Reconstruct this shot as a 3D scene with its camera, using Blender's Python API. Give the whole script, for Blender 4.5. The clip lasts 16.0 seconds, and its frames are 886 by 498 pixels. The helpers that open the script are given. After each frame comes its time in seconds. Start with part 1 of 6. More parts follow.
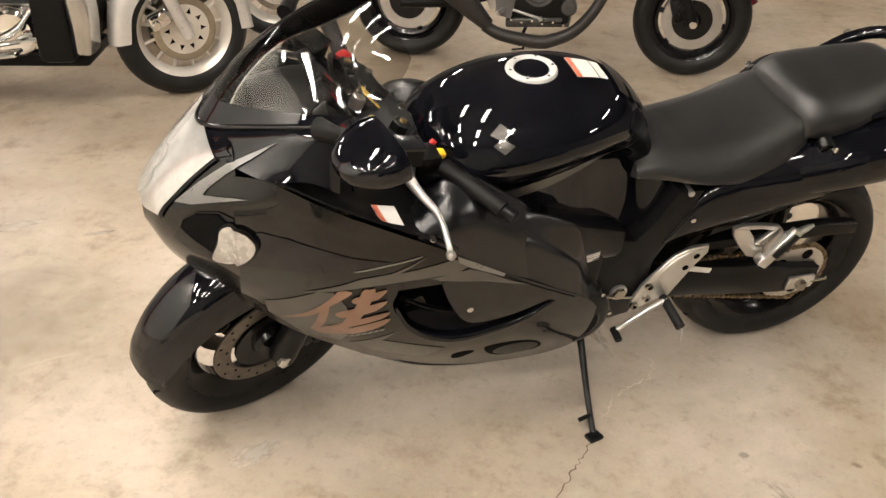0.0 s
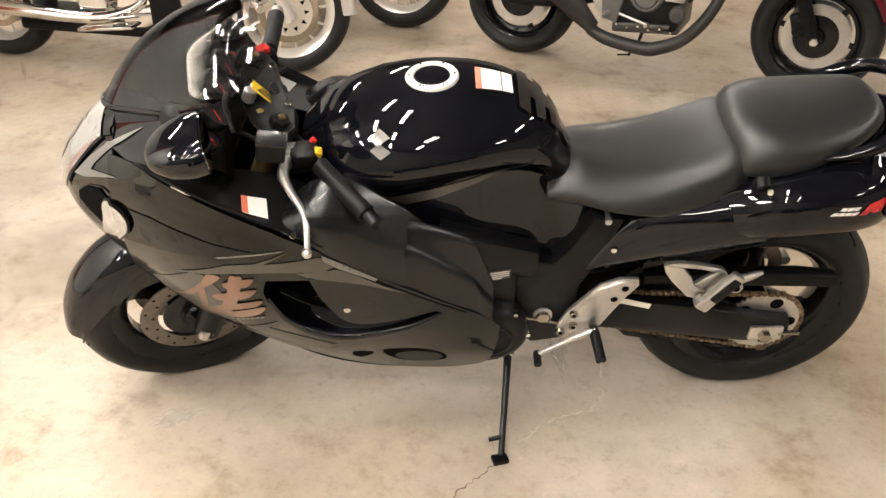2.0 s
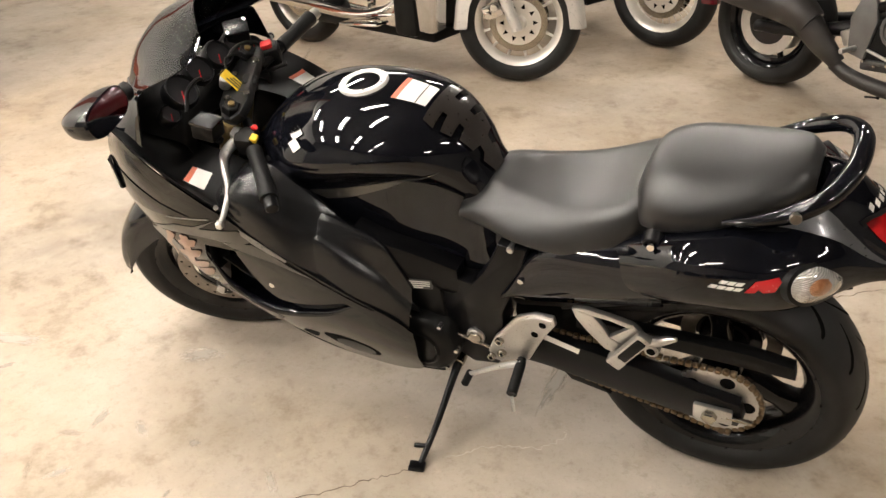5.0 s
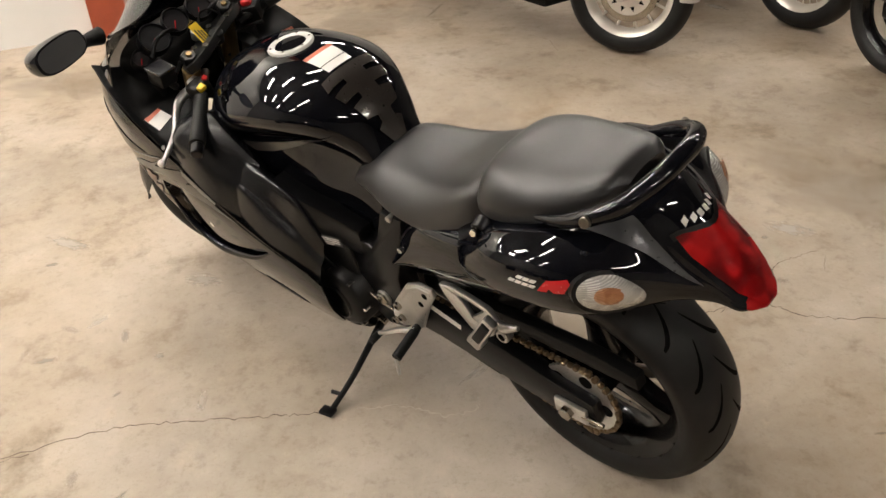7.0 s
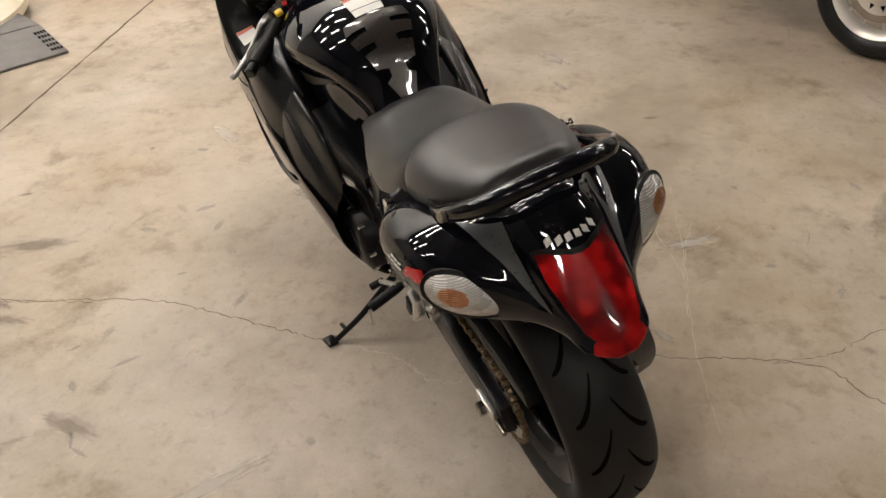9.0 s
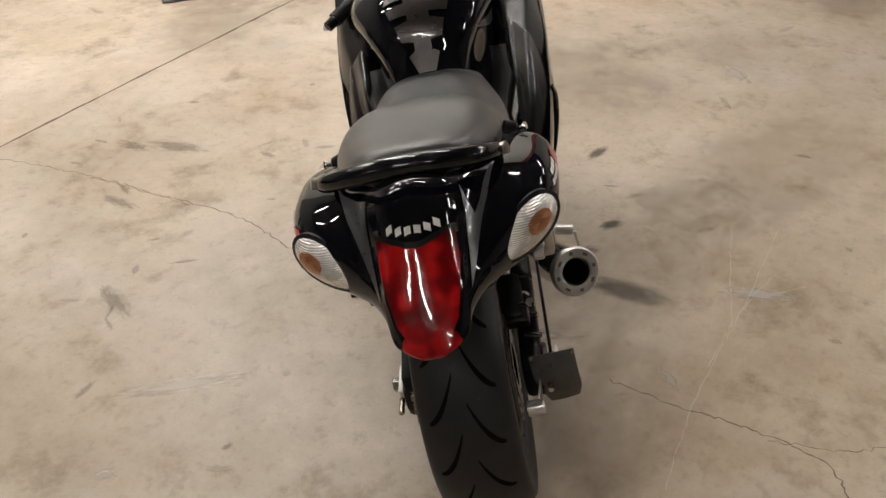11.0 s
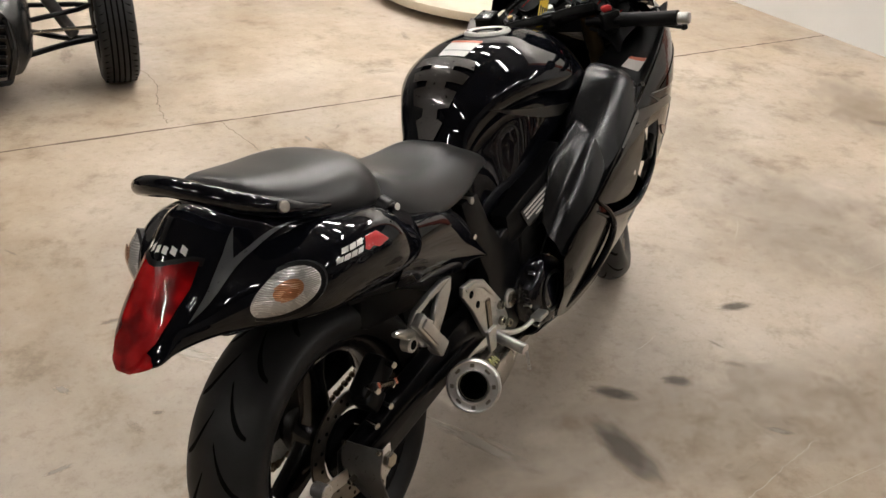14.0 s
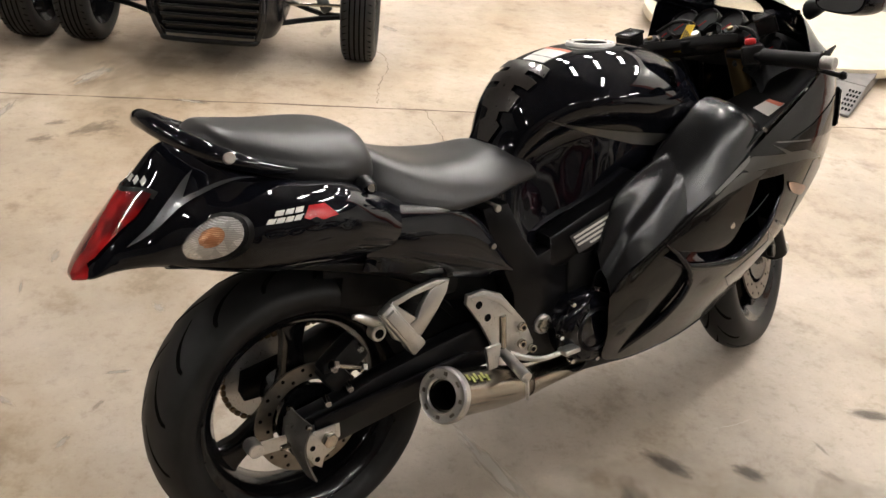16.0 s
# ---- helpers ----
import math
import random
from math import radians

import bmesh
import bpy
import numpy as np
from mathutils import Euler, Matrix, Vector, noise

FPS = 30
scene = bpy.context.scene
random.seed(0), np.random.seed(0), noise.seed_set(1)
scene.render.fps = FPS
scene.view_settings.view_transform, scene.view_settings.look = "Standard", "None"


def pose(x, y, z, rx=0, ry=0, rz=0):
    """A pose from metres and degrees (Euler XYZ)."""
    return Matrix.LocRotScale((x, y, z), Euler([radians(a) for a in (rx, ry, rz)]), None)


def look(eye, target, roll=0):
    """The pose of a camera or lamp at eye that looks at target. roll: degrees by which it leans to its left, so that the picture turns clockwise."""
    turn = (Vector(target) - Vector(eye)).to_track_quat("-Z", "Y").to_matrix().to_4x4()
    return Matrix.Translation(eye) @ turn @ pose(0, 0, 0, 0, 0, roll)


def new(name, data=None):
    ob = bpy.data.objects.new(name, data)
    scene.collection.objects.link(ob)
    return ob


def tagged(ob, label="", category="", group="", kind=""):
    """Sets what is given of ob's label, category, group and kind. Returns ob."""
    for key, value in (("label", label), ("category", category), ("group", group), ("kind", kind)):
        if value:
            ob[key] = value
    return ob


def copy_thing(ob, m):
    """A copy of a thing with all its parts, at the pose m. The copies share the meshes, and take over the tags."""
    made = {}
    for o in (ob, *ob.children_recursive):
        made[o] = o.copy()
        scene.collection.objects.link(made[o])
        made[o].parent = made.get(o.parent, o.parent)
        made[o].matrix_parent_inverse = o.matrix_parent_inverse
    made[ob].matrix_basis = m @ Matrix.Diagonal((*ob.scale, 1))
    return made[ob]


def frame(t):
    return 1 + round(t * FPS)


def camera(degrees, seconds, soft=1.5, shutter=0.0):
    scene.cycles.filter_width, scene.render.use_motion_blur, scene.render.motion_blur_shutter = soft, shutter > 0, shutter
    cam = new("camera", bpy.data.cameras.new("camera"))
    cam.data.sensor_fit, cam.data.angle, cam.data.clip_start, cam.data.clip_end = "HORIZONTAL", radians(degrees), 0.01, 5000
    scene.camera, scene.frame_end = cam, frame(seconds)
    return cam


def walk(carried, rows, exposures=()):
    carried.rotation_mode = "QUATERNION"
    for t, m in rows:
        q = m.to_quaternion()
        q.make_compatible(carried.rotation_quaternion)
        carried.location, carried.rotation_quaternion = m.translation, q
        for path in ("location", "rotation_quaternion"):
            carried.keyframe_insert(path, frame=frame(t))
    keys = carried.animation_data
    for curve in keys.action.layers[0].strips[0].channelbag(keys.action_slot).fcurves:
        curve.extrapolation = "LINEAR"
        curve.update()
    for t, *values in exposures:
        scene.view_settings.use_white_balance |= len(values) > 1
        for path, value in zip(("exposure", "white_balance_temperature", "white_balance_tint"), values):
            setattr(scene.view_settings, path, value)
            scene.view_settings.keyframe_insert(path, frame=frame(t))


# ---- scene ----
from mathutils.bvhtree import BVHTree
cam = camera(53.5, 16.0)
PATH = [
    (0, (-0.809, -1.926, 1.56), (-0.311, -0.271, 0.553), 1.4),
    (0.5, (-0.663, -1.994, 1.559), (-0.245, -0.31, 0.563), 0.6),
    (1, (-0.506, -1.982, 1.542), (-0.171, -0.28, 0.548), 0.7),
    (1.5, (-0.297, -1.979, 1.556), (-0.093, -0.26, 0.555), 0.2),
    (2, (-0.096, -2.007, 1.59), (-0.073, -0.293, 0.561), 0.4),
    (2.5, (0.085, -2.057, 1.588), (-0.009, -0.339, 0.569), -0.8),
    (3, (0.274, -2.019, 1.572), (0.121, -0.297, 0.566), -0.4),
    (3.5, (0.461, -1.952, 1.584), (0.206, -0.246, 0.571), 0.0),
    (3.7, (0.537, -1.931, 1.598), (0.202, -0.247, 0.572), -0.7),
    (5.8, (1.238, -1.691, 1.571), (0.241, -0.263, 0.588), -3.5),
    (6, (1.319, -1.652, 1.572), (0.303, -0.248, 0.574), -3.5),
    (6.5, (1.527, -1.553, 1.583), (0.388, -0.259, 0.569), -4.0),
    (7, (1.602, -1.413, 1.591), (0.384, -0.217, 0.549), -4.5),
    (7.5, (1.666, -1.216, 1.581), (0.369, -0.108, 0.537), -2.4),
    (8, (1.825, -1.031, 1.597), (0.403, -0.103, 0.541), -3.2),
    (8.5, (1.954, -0.878, 1.596), (0.437, -0.151, 0.514), -3.6),
    (9, (1.982, -0.78, 1.582), (0.431, -0.18, 0.472), -2.7),
    (9.2, (1.982, -0.729, 1.573), (0.42, -0.168, 0.457), -1.8),
    (11.3, (2.145, -0.008, 1.606), (0.508, -0.087, 0.46), -0.1),
    (11.5, (2.117, 0.068, 1.611), (0.484, -0.054, 0.462), 0.3),
    (12, (2.056, 0.217, 1.608), (0.442, -0.074, 0.463), 1.0),
    (12.5, (2.053, 0.428, 1.611), (0.444, -0.016, 0.508), 2.4),
    (13, (2.043, 0.563, 1.606), (0.451, -0.019, 0.544), 2.8),
    (13.5, (1.931, 0.681, 1.594), (0.37, -0.013, 0.553), 3.6),
    (14, (1.797, 0.818, 1.601), (0.317, -0.039, 0.564), 4.3),
    (14.5, (1.711, 0.968, 1.597), (0.355, -0.057, 0.544), 4.4),
    (15, (1.646, 1.115, 1.591), (0.399, -0.045, 0.542), 5.5),
    (15.5, (1.526, 1.19, 1.578), (0.396, -0.085, 0.53), 5.1),
    (16, (1.346, 1.243, 1.574), (0.327, -0.125, 0.53), 5.5),
]
walk(cam, [(t, look(eye, target, roll)) for t, eye, target, roll in PATH], exposures=[(0, 0.50, 6600, 10), (2, 0.80, 6450, 10), (3.5, 0.80, 6450, 10), (6.5, 0.32, 6550, 10), (9, -0.14, 6400, 10), (13.5, -0.07, 6180, 10), (14.5, 0.03, 6180, 10), (16, 0.34, 6180, 10)])

# ---- room axes, world and light ----
# the building stands turned against the motorcycle: E1 runs along the floor joint, E2 along the far wall
E1, E2 = Vector((-0.888, 0.459, 0)), Vector((0.459, 0.888, 0))


def room(a, b, z=0.0):
    """A point of the hall: a metres along E1, b metres along E2."""
    return Vector((0, 0, z)) + E1 * a + E2 * b


world = bpy.data.worlds.new("hall_air")
scene.world = world
world.use_nodes = True
world.node_tree.nodes["Background"].inputs[0].default_value = (1.0, 0.93, 0.84, 1)
world.node_tree.nodes["Background"].inputs[1].default_value = 0.055
LAMP = 118.0

# ---- materials ----
def mat(name, color, rough=0.5, metal=0.0, vary=0.12, scale=14.0, bump=0.0, bump_scale=120.0, coat=0.0, rough_vary=0.08, spec=0.5):
    """A procedural surface: a base colour that drifts at two scales, uneven gloss and fine relief."""
    m = bpy.data.materials.new(name)
    m.use_nodes = True
    n, l = m.node_tree.nodes, m.node_tree.links
    bsdf = n["Principled BSDF"]
    tc = n.new("ShaderNodeTexCoord")
    big, fine = n.new("ShaderNodeTexNoise"), n.new("ShaderNodeTexNoise")
    big.inputs["Scale"].default_value, big.inputs["Detail"].default_value = scale, 4
    fine.inputs["Scale"].default_value, fine.inputs["Detail"].default_value = bump_scale, 6
    l.new(tc.outputs["Object"], big.inputs["Vector"])
    l.new(tc.outputs["Object"], fine.inputs["Vector"])
    ramp = n.new("ShaderNodeValToRGB")
    ramp.color_ramp.elements[0].position, ramp.color_ramp.elements[1].position = 0.3, 0.7
    ramp.color_ramp.elements[0].color = (*[c * (1 - vary) for c in color], 1)
    ramp.color_ramp.elements[1].color = (*[min(1, c * (1 + vary)) for c in color], 1)
    l.new(big.outputs["Fac"], ramp.inputs["Fac"])
    l.new(ramp.outputs["Color"], bsdf.inputs["Base Color"])
    rr = n.new("ShaderNodeMapRange")
    rr.inputs["To Min"].default_value, rr.inputs["To Max"].default_value = max(0.02, rough - rough_vary), min(1, rough + rough_vary)
    l.new(fine.outputs["Fac"], rr.inputs["Value"])
    l.new(rr.outputs["Result"], bsdf.inputs["Roughness"])
    bsdf.inputs["Metallic"].default_value = metal
    bsdf.inputs["Specular IOR Level"].default_value = spec
    bsdf.inputs["Coat Weight"].default_value, bsdf.inputs["Coat Roughness"].default_value = coat, 0.03
    if bump:
        b = n.new("ShaderNodeBump")
        b.inputs["Strength"].default_value, b.inputs["Distance"].default_value = bump, 0.002
        l.new(fine.outputs["Fac"], b.inputs["Height"])
        l.new(b.outputs["Normal"], bsdf.inputs["Normal"])
    return m


def sheet_glass(name, tint):
    """A thin clear sheet: see-through with a tint, and glossy by its angle."""
    m = bpy.data.materials.new(name)
    m.use_nodes = True
    n, l = m.node_tree.nodes, m.node_tree.links
    n.remove(n["Principled BSDF"])
    clear, gloss, fres, both = n.new("ShaderNodeBsdfTransparent"), n.new("ShaderNodeBsdfGlossy"), n.new("ShaderNodeFresnel"), n.new("ShaderNodeMixShader")
    clear.inputs["Color"].default_value = (*tint, 1)
    gloss.inputs["Roughness"].default_value, fres.inputs["IOR"].default_value = 0.02, 1.45
    l.new(fres.outputs[0], both.inputs[0])
    l.new(clear.outputs[0], both.inputs[1])
    l.new(gloss.outputs[0], both.inputs[2])
    l.new(both.outputs[0], n["Material Output"].inputs["Surface"])
    return m


BLACK = mat("gloss_black_paint", (0.0032, 0.0035, 0.0052), 0.06, coat=0.8, rough_vary=0.0, vary=0.3, spec=0.0)
GREYMET = mat("dark_grey_metallic_paint", (0.0125, 0.0123, 0.0119), 0.24, 0.75, coat=0.55, vary=0.06, scale=30, rough_vary=0.0, spec=0.2)
SILVERPAINT = mat("light_grey_metallic_decal", (0.17, 0.168, 0.165), 0.3, 0.6, coat=0.6, vary=0.05)
DULLGREY = mat("smoke_grey_decal", (0.075, 0.073, 0.068), 0.35, 0.7, coat=0.5, vary=0.05)
COPPER = mat("copper_brown_decal", (0.25, 0.145, 0.10), 0.35, 0.6, coat=0.5, vary=0.1)
SATIN = mat("satin_black_plastic", (0.0055, 0.0058, 0.0068), 0.25, vary=0.1, rough_vary=0.0, spec=0.55)
MATTE = mat("matte_black_plastic", (0.0045, 0.0045, 0.0045), 0.42, vary=0.15, rough_vary=0.0, spec=0.15)
FRAMEBLK = mat("black_frame_enamel", (0.004, 0.004, 0.0045), 0.28, vary=0.1, rough_vary=0.0, spec=0.2)
ENGINE = mat("black_engine_casting", (0.005, 0.005, 0.005), 0.34, rough_vary=0.0, spec=0.2)
VINYL = mat("black_seat_vinyl", (0.0105, 0.0102, 0.0102), 0.37, vary=0.08, bump=0.08, bump_scale=700, rough_vary=0.0, spec=0.50)
for key, value in (("Sheen Weight", 0.07), ("Sheen Roughness", 0.45)):
    VINYL.node_tree.nodes["Principled BSDF"].inputs[key].default_value = value
RUBBER = mat("tyre_rubber", (0.0105, 0.0102, 0.010), 0.5, vary=0.25, rough_vary=0.05, bump_scale=30, spec=0.25)
# near-black for holes, grooves and seams: their inner shade put into the colour
SHADEBLACK = mat("tyre_groove_rubber", (0.003, 0.003, 0.003), 0.85, spec=0.05)
GRIP = mat("grip_rubber", (0.006, 0.006, 0.006), 0.5, bump=0.2, bump_scale=300, rough_vary=0.0, spec=0.2)
RIM = mat("black_wheel_enamel", (0.004, 0.004, 0.0045), 0.2, coat=0.28, rough_vary=0.0, spec=0.2)
ALU = mat("silver_cast_aluminium", (0.60, 0.59, 0.57), 0.30, 0.92, vary=0.08, bump=0.05, bump_scale=300)
RINGALU = mat("dull_silver_ring", (0.72, 0.71, 0.69), 0.42, 0.35, vary=0.04)
STEEL = mat("brushed_steel", (0.40, 0.37, 0.32), 0.20, 1.0, vary=0.10, scale=20, bump_scale=900, rough_vary=0.05)
CHROME = mat("chrome", (0.78, 0.77, 0.75), 0.08, 1.0, vary=0.03, rough_vary=0.04)
DISC = mat("brake_disc_steel", (0.20, 0.18, 0.155), 0.35, 1.0, vary=0.15, scale=60)
CHAIN = mat("oiled_chain", (0.17, 0.12, 0.07), 0.42, 0.8, vary=0.3, scale=200)
GOLD = mat("gold_fork_tube", (0.26, 0.185, 0.085), 0.32, 0.9, vary=0.08)
WHITE = mat("white_sticker", (0.78, 0.76, 0.72), 0.4, vary=0.03)
PALERED = mat("pale_red_print", (0.62, 0.17, 0.10), 0.45)
RED = mat("red_switch_plastic", (0.55, 0.02, 0.02), 0.35)
LOGORED = mat("red_decal", (0.50, 0.012, 0.018), 0.25, coat=0.5)
YELLOW = mat("yellow_tag_plastic", (0.75, 0.50, 0.02), 0.45, vary=0.06)
INK = mat("dark_print", (0.03, 0.03, 0.03), 0.5)
LIME = mat("lime_print", (0.34, 0.35, 0.10), 0.4)
DIAL = mat("gauge_face", (0.012, 0.012, 0.013), 0.4, spec=0.25)
CARBON = mat("carbon_fibre_pad", (0.028, 0.023, 0.020), 0.30, 0.4, vary=0.12, scale=260, coat=0.8)
LABELGREY = mat("grey_frame_label", (0.10, 0.10, 0.10), 0.3, 0.5)
REFLECTOR = mat("headlamp_reflector", (0.58, 0.58, 0.56), 0.14, 0.6, vary=0.10, scale=30, rough_vary=0.0, coat=1.0)
SCREEN = sheet_glass("smoked_screen", (0.80, 0.79, 0.77))
MIRROR = mat("mirror_glass", (0.30, 0.31, 0.33), 0.02, 1.0, vary=0.01, rough_vary=0.0)


def lens_material(name, low, mid, high, ridges, cells, coat, twist):
    """A moulded lens over a bright reflector: ridges and cells that break up its colour under a smooth clear face."""
    m = bpy.data.materials.new(name)
    m.use_nodes = True
    n, l = m.node_tree.nodes, m.node_tree.links
    p, tc = n["Principled BSDF"], n.new("ShaderNodeTexCoord")
    wave, vor, add = n.new("ShaderNodeTexWave"), n.new("ShaderNodeTexVoronoi"), n.new("ShaderNodeMath")
    wave.inputs["Scale"].default_value, wave.inputs["Distortion"].default_value = ridges, twist
    wave.bands_direction = "Z"
    vor.inputs["Scale"].default_value = cells
    if not ridges:
        vor.feature = "SMOOTH_F1"
        vor.inputs["Smoothness"].default_value = 1.0
    add.operation = "MULTIPLY"
    for t in (wave, vor):
        l.new(tc.outputs["Object"], t.inputs["Vector"])
    add.inputs[0].default_value = 1.0
    if ridges:
        l.new(wave.outputs["Fac"], add.inputs[0])
    l.new(vor.outputs["Color"], add.inputs[1])
    r = n.new("ShaderNodeValToRGB")
    r.color_ramp.elements.new(0.5)
    for e, q, c in zip(r.color_ramp.elements, (0.05, 0.35, 0.75), (low, mid, high)):
        e.position, e.color = q, (*c, 1)
    l.new(add.outputs[0], r.inputs["Fac"])
    l.new(r.outputs[0], p.inputs["Base Color"])
    p.inputs["Metallic"].default_value, p.inputs["Roughness"].default_value = 0.6 if ridges else 1.0, 0.22
    p.inputs["Coat Weight"].default_value, p.inputs["Coat Roughness"].default_value, p.inputs["Coat IOR"].default_value = coat, 0.02, 1.5
    b = n.new("ShaderNodeBump")
    b.inputs["Strength"].default_value, b.inputs["Distance"].default_value = 0.4, 0.004
    l.new(add.outputs[0], b.inputs["Height"])
    l.new(b.outputs["Normal"], p.inputs["Normal"])
    return m


REDLENS = lens_material("red_tail_lens", (0.05, 0.0004, 0.001), (0.17, 0.001, 0.002), (0.52, 0.008, 0.009), 0, 34, 1.0, 0.0)
for key, value in (("Metallic", 0.0), ("Specular IOR Level", 0.08), ("Coat Weight", 0.75)):
    REDLENS.node_tree.nodes["Principled BSDF"].inputs[key].default_value = value
BRACKET = mat("dull_dark_bracket_steel", (0.050, 0.047, 0.043), 0.30, vary=0.2, scale=40, spec=0.5)
TAILGREY = mat("grey_tail_decal", (0.085, 0.087, 0.092), 0.30, 0.5, coat=0.4, vary=0.05)
INDICATOR = lens_material("ridged_indicator_reflector", (0.44, 0.43, 0.41), (0.62, 0.60, 0.57), (0.95, 0.93, 0.90), 105, 70, 1.0, 2.0)
AMBERLENS = lens_material("amber_indicator_reflector", (0.34, 0.13, 0.05), (0.58, 0.27, 0.12), (0.88, 0.60, 0.38), 105, 70, 1.0, 2.0)

# ---- mesh tools ----
def part(name, bm, material, parent=None, label="", angle=38.0):
    """Links a bmesh as one smooth mesh object under a thing or a part."""
    me = bpy.data.meshes.new(name)
    bm.to_mesh(me)
    bm.free()
    me.polygons.foreach_set("use_smooth", [True] * len(me.polygons))
    me.set_sharp_from_angle(angle=radians(angle))
    if material:
        me.materials.append(material)
    ob = new(name, me)
    ob.parent = parent
    if label:
        tagged(ob, label)
    return ob


def crom(pts, n, closed=False):
    """A Catmull-Rom curve through the points, n steps a span."""
    p = np.array(pts, float)
    k = len(p)
    out = []
    for i in range(k if closed else k - 1):
        if closed:
            a, b, c, d = p[(i - 1) % k], p[i], p[(i + 1) % k], p[(i + 2) % k]
        else:
            b, c = p[i], p[i + 1]
            a = p[i - 1] if i else 2 * b - c
            d = p[i + 2] if i + 2 < k else 2 * c - b
        for j in range(n):
            t = j / n
            out.append(0.5 * (2 * b + (c - a) * t + (2 * a - 5 * b + 4 * c - d) * t * t + (3 * b - a - 3 * c + d) * t ** 3))
    if not closed:
        out.append(p[-1])
    return np.array(out)


def loft(rows, nu=5, nv=5):
    """A fine grid through coarse rows of points."""
    g = np.array([crom(r, nv) for r in rows])
    return np.stack([crom(g[:, j], nu) for j in range(g.shape[1])], 1)


def grid(g, thick=0.0, caps=False, loop=False):
    """A bmesh from a grid of points, as a shell of some thickness, or capped at both ends."""
    bm = bmesh.new()
    v = [[bm.verts.new(p) for p in row] for row in g]
    m = len(v[0])
    for i in range(len(v) - 1):
        for j in range(m if loop else m - 1):
            bm.faces.new((v[i][j], v[i + 1][j], v[i + 1][(j + 1) % m], v[i][(j + 1) % m]))
    if caps:
        bm.faces.new(v[0])
        bm.faces.new(v[-1][::-1])
    bmesh.ops.remove_doubles(bm, verts=bm.verts, dist=0.0002)
    bmesh.ops.recalc_face_normals(bm, faces=bm.faces)
    if thick:
        bmesh.ops.solidify(bm, geom=bm.faces[:], thickness=thick)
        bmesh.ops.recalc_face_normals(bm, faces=bm.faces)
    return bm


def full(x, half):
    """A section across the machine at x, from its right half (y, z), centre first."""
    return [(x, -y, z) for y, z in reversed(half) if y > 0] + [(x, y, z) for y, z in half]


def side(s, x, half):
    return [(x, s * y, z) for y, z in half]


def tube(pts, r, seg=12, n=6, closed=False, flat=1.0):
    """A round bar swept along a curve; r is one radius or one for each point."""
    c = crom(pts, n, closed) if n > 1 else np.array(pts, float)
    rs = np.interp(np.linspace(0, 1, len(c)), np.linspace(0, 1, len(r)), r) if isinstance(r, (list, tuple)) else [r] * len(c)
    rings = []
    up = Vector((0.03, 0.07, 1))
    for i, p in enumerate(c):
        a = Vector(c[(i + 1) % len(c)] if closed else c[min(i + 1, len(c) - 1)]) - Vector(c[i - 1] if closed or i else c[0])
        a.normalize()
        u = a.cross(up)
        if u.length < 1e-3:
            u = a.cross(Vector((1, 0, 0)))
        u.normalize()
        w = a.cross(u)
        rings.append([Vector(p) + float(rs[i]) * (u * math.cos(k * math.tau / seg) * flat + w * math.sin(k * math.tau / seg)) for k in range(seg)])
    if closed:
        rings.append(rings[0])
    return grid(rings, caps=not closed, loop=True)


def lathe(profile, n=48, closed=False, m=None):
    """Turns a profile of (radius, y) round the y axis."""
    pts = list(profile) + ([profile[0]] if closed else [])
    g = [[(r * math.cos(a), y, r * math.sin(a)) for r, y in pts] for a in [i * math.tau / n for i in range(n + 1)]]
    bm = grid(g)
    if m is not None:
        bm.transform(m)
    return bm


def rod(a, b, r, r2=None, seg=16, bevel=0.0):
    """A straight bar from a to b with slightly broken edges."""
    a, b = Vector(a), Vector(b)
    h = (b - a).length
    r2 = r if r2 is None else r2
    e = bevel or min(r, r2, h) * 0.15
    m = Matrix.Translation(a) @ (b - a).to_track_quat("Y", "Z").to_matrix().to_4x4()
    return lathe([(0, 0), (r - e, 0), (r, e), (r2, h - e), (r2 - e, h), (0, h)], seg, m=m)


def block(size, m=None, bevel=0.004, seg=2):
    bm = bmesh.new()
    bmesh.ops.create_cube(bm, size=1, matrix=Matrix.Diagonal((*size, 1)))
    if bevel:
        bmesh.ops.bevel(bm, geom=bm.edges[:], offset=bevel, segments=seg, affect="EDGES", profile=0.5)
    if m is not None:
        bm.transform(m)
    return bm


def plate(outline, y0, y1, bevel=0.003, smooth=0, holes=()):
    """An outline in (x, z) given thickness from y0 to y1, with rounded rims."""
    pts = crom([(x, 0, z) for x, z in outline], smooth, True)[:, [0, 2]] if smooth else outline
    bm = bmesh.new()
    lo, hi = [bm.verts.new((x, y0, z)) for x, z in pts], [bm.verts.new((x, y1, z)) for x, z in pts]
    k = len(lo)
    bm.faces.new(lo)
    bm.faces.new(hi[::-1])
    for i in range(k):
        bm.faces.new((lo[i], hi[i], hi[(i + 1) % k], lo[(i + 1) % k]))
    bmesh.ops.recalc_face_normals(bm, faces=bm.faces)
    if bevel:
        rim = [e for e in bm.edges if all(len(f.verts) != 4 or k == 4 for f in e.link_faces[:1]) or len({round(v.co.y, 5) for v in e.verts}) == 1]
        bmesh.ops.bevel(bm, geom=rim, offset=bevel, segments=2, affect="EDGES", profile=0.5)
    return bm


def joined(*bms):
    out = bmesh.new()
    for b in bms:
        me = bpy.data.meshes.new("tmp")
        b.to_mesh(me)
        b.free()
        out.from_mesh(me)
        bpy.data.meshes.remove(me)
    return out


